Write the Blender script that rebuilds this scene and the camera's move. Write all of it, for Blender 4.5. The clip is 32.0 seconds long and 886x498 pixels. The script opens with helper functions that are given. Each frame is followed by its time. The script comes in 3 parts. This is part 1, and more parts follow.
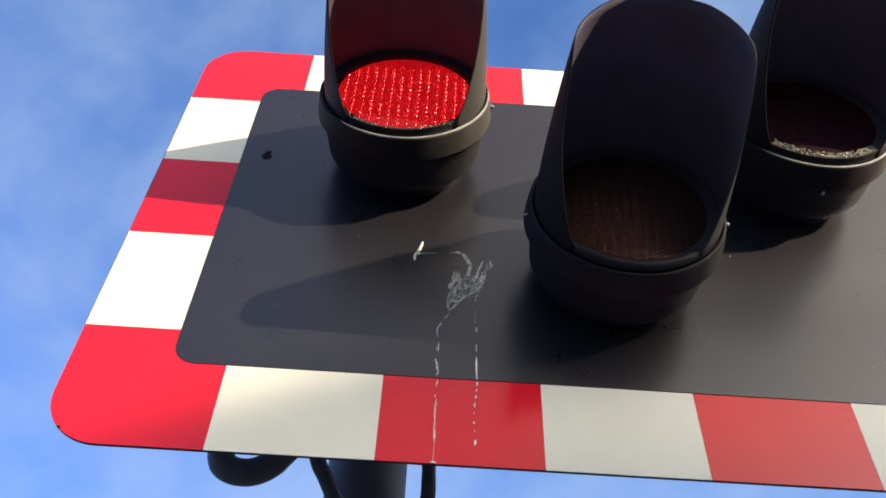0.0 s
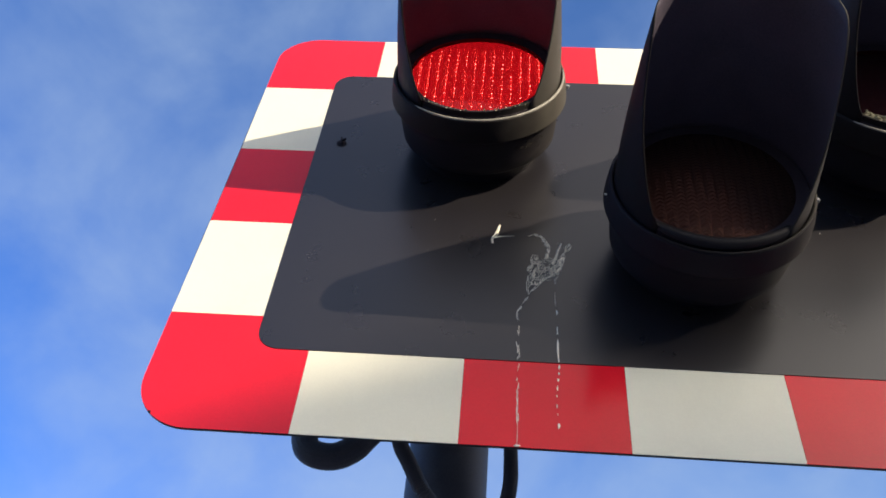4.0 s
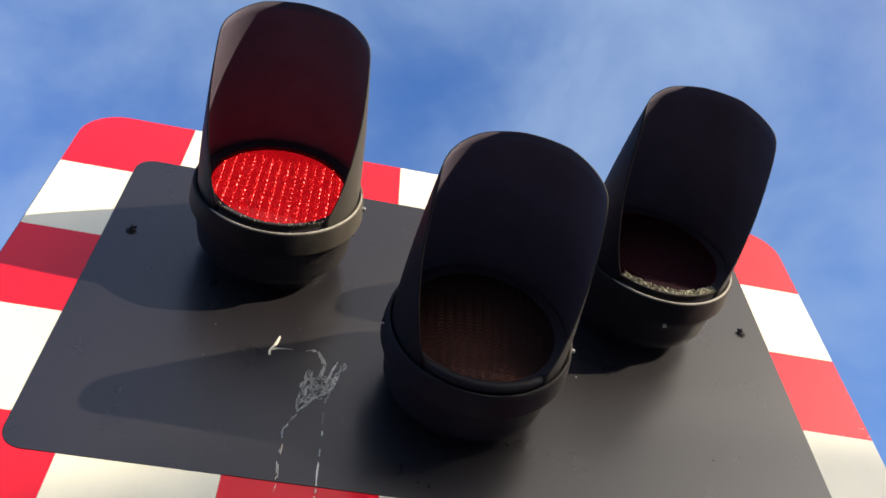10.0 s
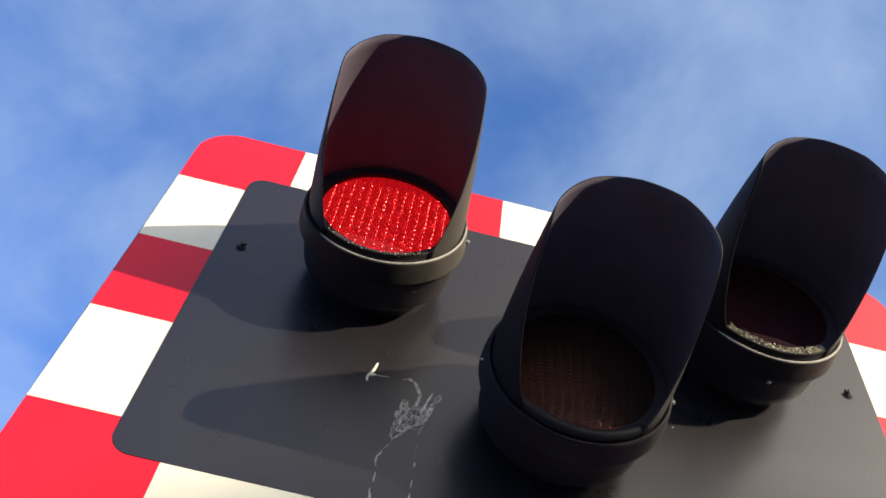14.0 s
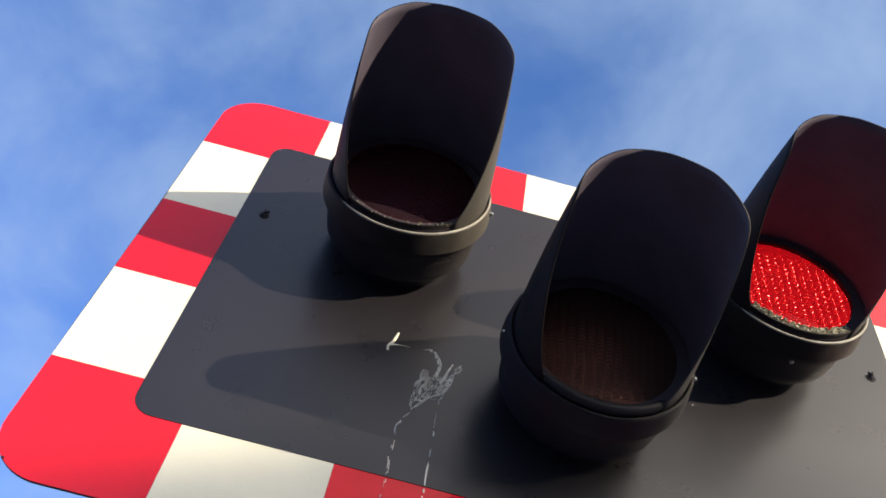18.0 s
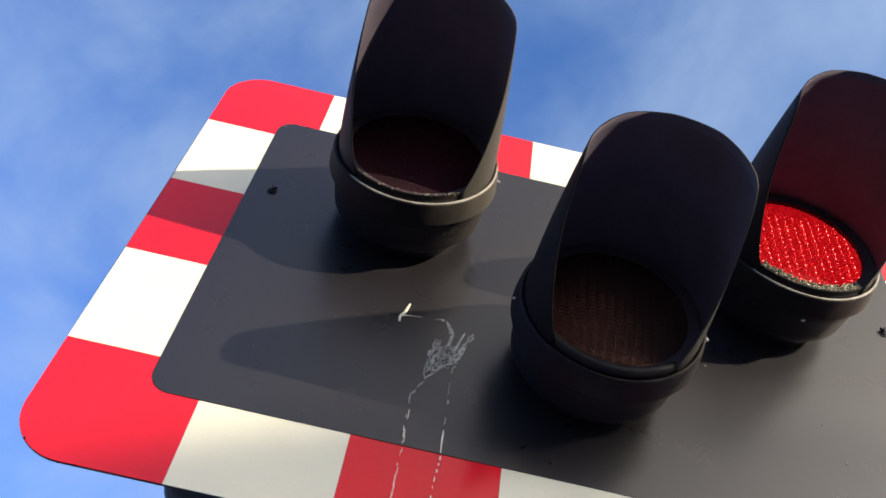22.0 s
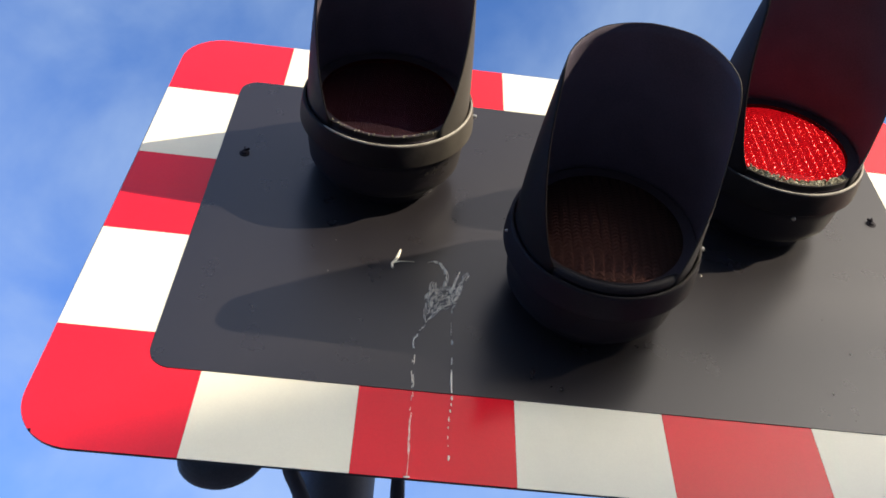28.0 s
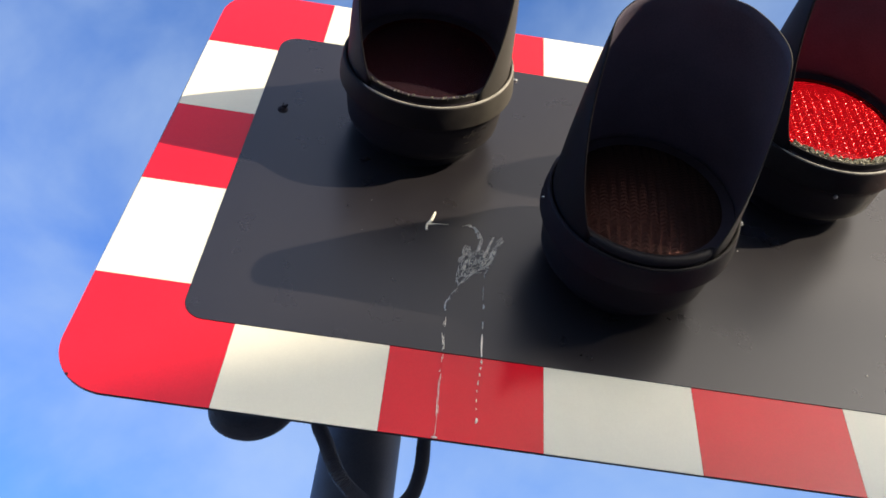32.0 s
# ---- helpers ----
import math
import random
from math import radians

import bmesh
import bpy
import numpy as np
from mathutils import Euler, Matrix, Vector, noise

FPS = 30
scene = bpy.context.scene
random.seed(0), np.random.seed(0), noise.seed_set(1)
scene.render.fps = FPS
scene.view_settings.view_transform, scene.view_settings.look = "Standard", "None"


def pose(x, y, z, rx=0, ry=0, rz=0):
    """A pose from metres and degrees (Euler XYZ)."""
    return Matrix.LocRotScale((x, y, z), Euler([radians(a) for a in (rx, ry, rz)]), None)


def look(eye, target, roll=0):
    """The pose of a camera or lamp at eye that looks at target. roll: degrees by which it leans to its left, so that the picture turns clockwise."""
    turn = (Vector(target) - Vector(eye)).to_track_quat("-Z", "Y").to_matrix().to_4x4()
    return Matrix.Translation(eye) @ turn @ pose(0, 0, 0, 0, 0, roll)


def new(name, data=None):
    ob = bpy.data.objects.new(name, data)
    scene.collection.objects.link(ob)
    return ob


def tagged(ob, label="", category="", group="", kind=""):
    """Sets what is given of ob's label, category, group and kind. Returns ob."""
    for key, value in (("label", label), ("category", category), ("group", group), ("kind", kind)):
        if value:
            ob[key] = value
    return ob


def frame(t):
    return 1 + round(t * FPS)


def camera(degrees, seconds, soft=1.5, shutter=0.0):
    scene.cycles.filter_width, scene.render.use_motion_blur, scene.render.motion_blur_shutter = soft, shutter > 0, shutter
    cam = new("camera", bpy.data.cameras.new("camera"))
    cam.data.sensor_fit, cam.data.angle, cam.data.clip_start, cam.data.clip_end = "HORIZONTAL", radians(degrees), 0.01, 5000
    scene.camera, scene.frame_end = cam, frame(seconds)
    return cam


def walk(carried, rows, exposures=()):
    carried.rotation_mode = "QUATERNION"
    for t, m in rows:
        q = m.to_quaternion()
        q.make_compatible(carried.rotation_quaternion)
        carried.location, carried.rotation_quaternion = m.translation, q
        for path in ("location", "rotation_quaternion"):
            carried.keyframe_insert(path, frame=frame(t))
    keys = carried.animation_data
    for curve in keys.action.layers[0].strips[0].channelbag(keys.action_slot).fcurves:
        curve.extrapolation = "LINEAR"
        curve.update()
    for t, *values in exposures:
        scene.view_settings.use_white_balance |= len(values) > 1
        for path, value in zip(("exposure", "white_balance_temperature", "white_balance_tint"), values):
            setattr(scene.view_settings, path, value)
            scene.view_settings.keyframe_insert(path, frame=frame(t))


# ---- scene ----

# ---------------------------------------------------------------- camera
cam = camera(54.2, 32.0, 1.7)
PATH = [
    (0, (-0.2606, -0.8998, 1.7136), (-0.2423, 0.1073, 2.8251), 2.80),
    (0.5, (-0.2651, -0.8953, 1.7157), (-0.2578, 0.1299, 2.8107), 4.85),
    (1, (-0.2707, -0.9045, 1.7192), (-0.2737, 0.1137, 2.8206), 6.22),
    (1.5, (-0.2641, -0.8876, 1.7109), (-0.2522, 0.1578, 2.7866), 5.27),
    (2, (-0.2569, -0.8905, 1.7088), (-0.2379, 0.1713, 2.7681), 4.22),
    (2.5, (-0.2647, -0.8843, 1.7099), (-0.3039, 0.1621, 2.7839), 4.31),
    (3, (-0.2723, -0.8789, 1.7124), (-0.3713, 0.1537, 2.7958), 5.66),
    (3.5, (-0.2754, -0.8842, 1.7147), (-0.3818, 0.1428, 2.8029), 6.43),
    (5.5, (-0.2676, -0.8888, 1.7135), (-0.3305, 0.1311, 2.8116), 5.55),
    (6, (-0.2644, -0.8902, 1.7127), (-0.3228, 0.1268, 2.8138), 4.36),
    (6.5, (-0.2600, -0.8991, 1.7150), (-0.2700, 0.0782, 2.8529), 0.48),
    (7, (-0.2568, -0.8986, 1.7176), (-0.2001, 0.0386, 2.8874), -2.97),
    (7.5, (-0.2523, -0.9064, 1.7224), (-0.1927, 0.0514, 2.8752), -1.60),
    (8, (-0.2237, -0.9547, 1.7218), (-0.1029, -0.0250, 2.8928), -1.84),
    (8.5, (-0.2132, -0.9778, 1.7299), (0.0472, -0.1035, 2.9206), -6.30),
    (9, (-0.2131, -0.9621, 1.7224), (0.0598, -0.0905, 2.9123), -6.32),
    (9.5, (-0.2343, -0.9733, 1.7360), (-0.0156, -0.0965, 2.9332), -1.83),
    (10, (-0.2379, -0.9663, 1.7370), (-0.0305, -0.0699, 2.9217), -0.57),
    (10.5, (-0.2342, -0.9569, 1.7299), (-0.0386, -0.0246, 2.8886), -0.06),
    (11, (-0.2409, -0.9585, 1.7312), (-0.0792, -0.0274, 2.8960), 1.82),
    (11.5, (-0.2561, -0.9531, 1.7367), (-0.1451, -0.0271, 2.9115), 4.60),
    (12, (-0.2475, -0.9643, 1.7397), (-0.1319, -0.0415, 2.9165), 4.46),
    (12.5, (-0.2690, -0.9864, 1.7475), (-0.1599, -0.0952, 2.9491), 7.05),
    (13, (-0.2705, -0.9762, 1.7445), (-0.1647, -0.0885, 2.9490), 8.34),
    (13.5, (-0.2722, -0.9816, 1.7470), (-0.1886, -0.0835, 2.9455), 9.14),
    (14, (-0.2742, -0.9779, 1.7470), (-0.2134, -0.0790, 2.9462), 10.56),
    (14.5, (-0.2708, -0.9836, 1.7481), (-0.2221, -0.0774, 2.9424), 11.57),
    (15, (-0.2722, -0.9775, 1.7450), (-0.2312, -0.0622, 2.9327), 12.01),
    (15.5, (-0.2753, -0.9770, 1.7467), (-0.2382, -0.0476, 2.9235), 13.09),
    (17.5, (-0.2787, -0.9764, 1.7471), (-0.2408, -0.0475, 2.9242), 13.54),
    (18, (-0.2774, -0.9666, 1.7444), (-0.2393, -0.0302, 2.9156), 13.06),
    (18.5, (-0.2792, -0.9745, 1.7437), (-0.2458, -0.0283, 2.9070), 13.09),
    (19, (-0.2828, -0.9777, 1.7464), (-0.2594, -0.0345, 2.9125), 13.72),
    (19.5, (-0.2824, -0.9772, 1.7454), (-0.2670, -0.0394, 2.9159), 13.91),
    (20, (-0.2878, -0.9819, 1.7477), (-0.2714, -0.0541, 2.9263), 13.96),
    (20.5, (-0.2834, -0.9786, 1.7455), (-0.2597, -0.0520, 2.9248), 13.37),
    (21, (-0.2783, -0.9714, 1.7431), (-0.2479, -0.0230, 2.9049), 12.56),
    (21.5, (-0.2766, -0.9647, 1.7407), (-0.2438, 0.0060, 2.8839), 11.81),
    (22, (-0.2758, -0.9657, 1.7397), (-0.2418, 0.0094, 2.8790), 11.41),
    (22.5, (-0.2779, -0.9696, 1.7445), (-0.2560, -0.0061, 2.8939), 11.25),
    (23, (-0.2792, -0.9654, 1.7400), (-0.2576, -0.0012, 2.8889), 8.71),
    (23.5, (-0.2785, -0.9635, 1.7431), (-0.2607, 0.0092, 2.8848), 5.34),
    (24, (-0.2828, -0.9734, 1.7523), (-0.2329, -0.0144, 2.9046), 0.94),
    (24.5, (-0.2852, -0.9687, 1.7499), (-0.1591, -0.0289, 2.9122), -2.10),
    (25, (-0.2791, -0.9651, 1.7523), (-0.1411, -0.0028, 2.8946), -1.26),
    (25.5, (-0.2885, -0.9441, 1.7477), (-0.1503, 0.0599, 2.8535), -1.16),
    (27.5, (-0.3009, -0.9426, 1.7453), (-0.2098, 0.0891, 2.8304), 2.41),
    (28, (-0.2966, -0.9381, 1.7442), (-0.2011, 0.0932, 2.8293), 2.19),
    (28.5, (-0.3024, -0.9324, 1.7429), (-0.2173, 0.1032, 2.8247), 2.67),
    (29, (-0.3118, -0.9445, 1.7509), (-0.2347, 0.0901, 2.8343), 5.00),
    (29.5, (-0.2960, -0.9427, 1.7492), (-0.1943, 0.0889, 2.8334), 5.55),
    (30, (-0.3047, -0.9357, 1.7463), (-0.1948, 0.1127, 2.8135), 5.21),
    (30.5, (-0.3013, -0.9386, 1.7473), (-0.1886, 0.1114, 2.8127), 5.51),
    (31, (-0.3027, -0.9383, 1.7426), (-0.1925, 0.1159, 2.8039), 5.01),
    (31.5, (-0.3049, -0.9341, 1.7429), (-0.2248, 0.1327, 2.7943), 5.58),
    (32, (-0.3070, -0.9331, 1.7433), (-0.2504, 0.1459, 2.7838), 6.16),
]
EXPOSURES = [(0, 0.14), (1, 0.10), (2, -0.02), (3, -0.03), (6, -0.08), (7, 0.15), (9, 0.09), (13, 0.13), (22, 0.11), (25, 0.17), (32, 0.15)]
walk(cam, [(t, look(eye, target, roll)) for t, eye, target, roll in PATH], EXPOSURES)

# ---------------------------------------------------------------- world, sun
SUN_WAY = Vector((-1.0545, 1.0, -0.3189)).normalized()  # the way that sunlight travels
SUN_ELEVATION = math.asin(-SUN_WAY.z)
SUN_AZIMUTH = math.atan2(-SUN_WAY.x, -SUN_WAY.y)  # clockwise from +y


def make_world():
    world = bpy.data.worlds.new("sky")
    scene.world = world
    world.use_nodes = True
    nt = world.node_tree
    nt.nodes.clear()
    out = nt.nodes.new("ShaderNodeOutputWorld")
    bg = nt.nodes.new("ShaderNodeBackground")
    bg.inputs["Strength"].default_value = 0.108
    sky = nt.nodes.new("ShaderNodeTexSky")
    sky.sky_type = "NISHITA"
    sky.sun_disc = False
    sky.sun_elevation = SUN_ELEVATION
    sky.sun_rotation = SUN_AZIMUTH
    sky.air_density, sky.dust_density, sky.ozone_density = 0.85, 0.3, 2.2
    # thin wind-drawn cloud
    co = nt.nodes.new("ShaderNodeTexCoord")
    mp = nt.nodes.new("ShaderNodeMapping")
    mp.inputs["Rotation"].default_value = (0.2, 0.35, 0.6)
    mp.inputs["Scale"].default_value = (1.3, 1.2, 1.6)
    mp.inputs["Location"].default_value = (0.2, 0.45, 0.3)
    n1 = nt.nodes.new("ShaderNodeTexNoise")
    n1.inputs["Scale"].default_value = 3.4
    n1.inputs["Detail"].default_value = 7
    n1.inputs["Roughness"].default_value = 0.52
    n1.inputs["Distortion"].default_value = 0.2
    ramp = nt.nodes.new("ShaderNodeValToRGB")
    ramp.color_ramp.interpolation = "EASE"
    ramp.color_ramp.elements[0].position = 0.20
    ramp.color_ramp.elements[0].color = (0, 0, 0, 1)
    ramp.color_ramp.elements[1].position = 0.90
    ramp.color_ramp.elements[1].color = (0.64, 0.64, 0.64, 1)
    tint = nt.nodes.new("ShaderNodeMix")
    tint.data_type, tint.blend_type = "RGBA", "MULTIPLY"
    tint.inputs["Factor"].default_value = 1.0
    tint.inputs["B"].default_value = (1.85, 2.46, 3.45, 1)
    mix = nt.nodes.new("ShaderNodeMix")
    mix.data_type = "RGBA"
    mix.inputs["B"].default_value = (4.8, 6.15, 8.0, 1)
    ln = nt.links.new
    ln(co.outputs["Generated"], mp.inputs["Vector"])
    ln(mp.outputs["Vector"], n1.inputs["Vector"])
    # the cloud thickens towards +x
    lean = nt.nodes.new("ShaderNodeVectorMath")
    lean.operation = "DOT_PRODUCT"
    lean.inputs[1].default_value = (0.08, 0.0, 0.0)
    total = nt.nodes.new("ShaderNodeMath")
    total.operation = "ADD"
    ln(co.outputs["Generated"], lean.inputs[0])
    ln(lean.outputs["Value"], total.inputs[0])
    ln(n1.outputs["Fac"], total.inputs[1])
    ln(total.outputs[0], ramp.inputs["Fac"])
    # pale haze round the low winter sun
    dot = nt.nodes.new("ShaderNodeVectorMath")
    dot.operation = "DOT_PRODUCT"
    dot.inputs[1].default_value = -SUN_WAY
    near = nt.nodes.new("ShaderNodeMapRange")
    near.interpolation_type = "SMOOTHSTEP"
    near.inputs["From Min"].default_value, near.inputs["From Max"].default_value = 0.22, 0.9
    near.inputs["To Max"].default_value = 0.94
    haze = nt.nodes.new("ShaderNodeMix")
    haze.data_type = "RGBA"
    haze.inputs["B"].default_value = (6.7, 5.8, 4.8, 1)
    ln(co.outputs["Generated"], dot.inputs[0])
    ln(dot.outputs["Value"], near.inputs["Value"])
    ln(near.outputs["Result"], haze.inputs["Factor"])
    # the blue deepens away from the sun
    deep = nt.nodes.new("ShaderNodeMapRange")
    deep.interpolation_type = "SMOOTHSTEP"
    deep.inputs["From Min"].default_value, deep.inputs["From Max"].default_value = -0.85, -0.1
    dim = nt.nodes.new("ShaderNodeMix")
    dim.data_type = "RGBA"
    dim.inputs["A"].default_value, dim.inputs["B"].default_value = (0.50, 0.64, 0.84, 1), (1, 1, 1, 1)
    blue = nt.nodes.new("ShaderNodeMix")
    blue.data_type, blue.blend_type = "RGBA", "MULTIPLY"
    blue.inputs["Factor"].default_value = 1.0
    ln(dot.outputs["Value"], deep.inputs["Value"])
    ln(deep.outputs["Result"], dim.inputs["Factor"])
    ln(sky.outputs["Color"], blue.inputs["A"])
    ln(dim.outputs["Result"], blue.inputs["B"])
    ln(blue.outputs["Result"], tint.inputs["A"])
    ln(ramp.outputs["Color"], mix.inputs["Factor"])
    ln(tint.outputs["Result"], mix.inputs["A"])
    ln(mix.outputs["Result"], haze.inputs["A"])
    # the bright ring of sky close about the sun
    clip = nt.nodes.new("ShaderNodeMath")
    clip.operation = "MAXIMUM"
    clip.inputs[1].default_value = 0.0
    power = nt.nodes.new("ShaderNodeMath")
    power.operation = "POWER"
    power.inputs[1].default_value = 10.0
    ring = nt.nodes.new("ShaderNodeMix")
    ring.data_type, ring.blend_type = "RGBA", "ADD"
    ring.inputs["B"].default_value = (43.0, 40.0, 37.0, 1)
    ln(dot.outputs["Value"], clip.inputs[0])
    ln(clip.outputs[0], power.inputs[0])
    ln(power.outputs[0], ring.inputs["Factor"])
    ln(haze.outputs["Result"], ring.inputs["A"])
    ln(ring.outputs["Result"], bg.inputs["Color"])
    ln(bg.outputs["Background"], out.inputs["Surface"])


make_world()
sun = new("sun", bpy.data.lights.new("sun", "SUN"))
sun.data.energy, sun.data.angle, sun.data.color = 6.5, radians(0.53), (1.0, 0.87, 0.66)
sun.matrix_world = Matrix.Translation((8, -8, 9)) @ SUN_WAY.to_track_quat("-Z", "Y").to_matrix().to_4x4()


# ---------------------------------------------------------------- materials
def material(name, color, rough=0.5, metal=0.0, vary=0.12, scale=30.0, bump=0.05, dirt=None, dirt_scale=8.0,
             dirt_low=0.5, dirt_high=0.75, dirt_most=0.6, spec=0.5, fine=400.0, sunlit_fade=None, sunlit_from=0.03):
    """Paint or plastic with grain at two scales, fine relief, and dirt of another colour in patches."""
    m = bpy.data.materials.new(name)
    m.use_nodes = True
    nt = m.node_tree
    ln = nt.links.new
    b = nt.nodes["Principled BSDF"]
    b.inputs["Metallic"].default_value = metal
    b.inputs["Specular IOR Level"].default_value = spec
    co = nt.nodes.new("ShaderNodeTexCoord")
    n = nt.nodes.new("ShaderNodeTexNoise")
    n.inputs["Scale"].default_value, n.inputs["Detail"].default_value = scale, 6
    n2 = nt.nodes.new("ShaderNodeTexNoise")
    n2.inputs["Scale"].default_value, n2.inputs["Detail"].default_value = fine, 3
    ln(co.outputs["Object"], n.inputs["Vector"])
    ln(co.outputs["Object"], n2.inputs["Vector"])
    add = nt.nodes.new("ShaderNodeMath")
    add.operation = "ADD"
    ln(n.outputs["Fac"], add.inputs[0])
    ln(n2.outputs["Fac"], add.inputs[1])
    r = nt.nodes.new("ShaderNodeMapRange")
    r.inputs["From Min"].default_value, r.inputs["From Max"].default_value = 0.6, 1.4
    r.inputs["To Min"].default_value, r.inputs["To Max"].default_value = 1 - vary, 1 + vary
    ln(add.outputs[0], r.inputs["Value"])
    shade = r.outputs["Result"]
    hue = nt.nodes.new("ShaderNodeMix")
    hue.data_type, hue.blend_type = "RGBA", "MULTIPLY"
    hue.inputs["Factor"].default_value = 1.0
    hue.inputs["A"].default_value = (*color, 1)
    ln(shade, hue.inputs["B"])
    col = hue.outputs["Result"]
    if dirt:
        n3 = nt.nodes.new("ShaderNodeTexNoise")
        n3.inputs["Scale"].default_value, n3.inputs["Detail"].default_value = dirt_scale, 8
        n3.inputs["Roughness"].default_value = 0.65
        ln(co.outputs["Object"], n3.inputs["Vector"])
        rd = nt.nodes.new("ShaderNodeMapRange")
        rd.inputs["From Min"].default_value, rd.inputs["From Max"].default_value = dirt_low, dirt_high
        rd.inputs["To Max"].default_value = dirt_most
        ln(n3.outputs["Fac"], rd.inputs["Value"])
        dm = nt.nodes.new("ShaderNodeMix")
        dm.data_type = "RGBA"
        dm.inputs["B"].default_value = (*dirt, 1)
        ln(rd.outputs["Result"], dm.inputs["Factor"])
        ln(col, dm.inputs["A"])
        col = dm.outputs["Result"]
    if sunlit_fade:
        # chalky towards +x: weathering, with the sunlit side put into the colour
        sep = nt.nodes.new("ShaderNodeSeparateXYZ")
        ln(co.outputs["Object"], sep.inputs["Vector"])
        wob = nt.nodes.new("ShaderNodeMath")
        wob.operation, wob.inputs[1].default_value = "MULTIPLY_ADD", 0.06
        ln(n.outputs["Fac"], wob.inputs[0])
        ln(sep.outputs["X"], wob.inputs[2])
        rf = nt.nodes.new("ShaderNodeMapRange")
        rf.inputs["From Min"].default_value, rf.inputs["From Max"].default_value = sunlit_from, sunlit_from + 0.12
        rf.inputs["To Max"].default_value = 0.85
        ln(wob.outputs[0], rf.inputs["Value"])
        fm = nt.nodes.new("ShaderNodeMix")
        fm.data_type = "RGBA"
        fm.inputs["B"].default_value = (*sunlit_fade, 1)
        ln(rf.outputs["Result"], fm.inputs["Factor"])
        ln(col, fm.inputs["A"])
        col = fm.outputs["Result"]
    ln(col, b.inputs["Base Color"])
    rr = nt.nodes.new("ShaderNodeMapRange")
    rr.inputs["From Min"].default_value, rr.inputs["From Max"].default_value = 0.3, 0.7
    rr.inputs["To Min"].default_value, rr.inputs["To Max"].default_value = max(0.02, rough - 0.025), min(1, rough + 0.025)
    ln(n.outputs["Fac"], rr.inputs["Value"])
    ln(rr.outputs["Result"], b.inputs["Roughness"])
    bp = nt.nodes.new("ShaderNodeBump")
    bp.inputs["Strength"].default_value, bp.inputs["Distance"].default_value = bump, 0.002
    ln(add.outputs[0], bp.inputs["Height"])
    ln(bp.outputs["Normal"], b.inputs["Normal"])
    return m


def lens_material(name, tint, body, clear, gloss=0.22, spec=0.5, sheen=(1, 1, 1)):
    """Coloured signal lens: tinted see-through glass with a glossy moulded face."""
    m = bpy.data.materials.new(name)
    m.use_nodes = True
    nt = m.node_tree
    ln = nt.links.new
    out = nt.nodes["Material Output"]
    b = nt.nodes["Principled BSDF"]
    b.inputs["Base Color"].default_value = (*body, 1)
    b.inputs["Roughness"].default_value = gloss
    b.inputs["Specular IOR Level"].default_value = spec
    b.inputs["Specular Tint"].default_value = (*sheen, 1)
    tr = nt.nodes.new("ShaderNodeBsdfTransparent")
    tr.inputs["Color"].default_value = (*tint, 1)
    mx = nt.nodes.new("ShaderNodeMixShader")
    mx.inputs["Fac"].default_value = clear
    ln(b.outputs["BSDF"], mx.inputs[1])
    ln(tr.outputs["BSDF"], mx.inputs[2])
    ln(mx.outputs["Shader"], out.inputs["Surface"])
    return m


def glow_material(name, color, strength, uneven=0.0, grain=55):
    m = bpy.data.materials.new(name)
    m.use_nodes = True
    b = m.node_tree.nodes["Principled BSDF"]
    b.inputs["Base Color"].default_value = (0.3, 0.05, 0.03, 1)
    b.inputs["Emission Color"].default_value = (*color, 1)
    b.inputs["Emission Strength"].default_value = strength
    if uneven:
        nt = m.node_tree
        n = nt.nodes.new("ShaderNodeTexNoise")
        n.inputs["Scale"].default_value = grain
        g = nt.nodes.new("ShaderNodeNewGeometry")
        r = nt.nodes.new("ShaderNodeMapRange")
        r.inputs["From Min"].default_value, r.inputs["From Max"].default_value = 0.32, 0.68
        r.inputs["To Min"].default_value, r.inputs["To Max"].default_value = strength * (1 - uneven), strength * (1 + uneven)
        nt.links.new(g.outputs["Position"], n.inputs["Vector"])
        nt.links.new(n.outputs["Fac"], r.inputs["Value"])
        nt.links.new(r.outputs["Result"], b.inputs["Emission Strength"])
    return m


PLATE = material("plate_edge", (0.03, 0.03, 0.032), 0.5, vary=0.2)
PANEL = material("grey_panel_paint", (0.0150, 0.0133, 0.0160), 0.29, spec=0.82, vary=0.05, scale=14, bump=0.001, dirt=(0.034, 0.030, 0.025),
                 dirt_scale=5, dirt_low=0.45, dirt_high=0.85, dirt_most=0.2)
WHITE = material("white_sheeting", (0.79, 0.76, 0.615), 0.17, vary=0.03, scale=10, bump=0.02, dirt=(0.55, 0.5, 0.4), dirt_scale=6,
                 dirt_low=0.5, dirt_high=0.95, dirt_most=0.3)
RED = material("red_sheeting", (0.72, 0.010, 0.024), 0.13, vary=0.05, scale=10, bump=0.02, spec=0.5, dirt=(0.4, 0.05, 0.05), dirt_scale=6,
               dirt_low=0.5, dirt_high=0.95, dirt_most=0.08)
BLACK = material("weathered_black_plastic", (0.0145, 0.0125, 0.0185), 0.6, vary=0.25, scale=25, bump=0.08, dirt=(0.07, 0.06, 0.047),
                 dirt_scale=10, dirt_low=0.45, dirt_high=0.8, dirt_most=0.07, spec=0.12, sunlit_fade=(0.056, 0.048, 0.041), sunlit_from=0.085)
# hood lining, paler and bluer than the outside: lifts its shade by colour
HOOD_LIFTED = material("lifted_black_hood_lining", (0.090, 0.074, 0.102), 0.7, vary=0.25, scale=18, bump=0.05, spec=0.42)
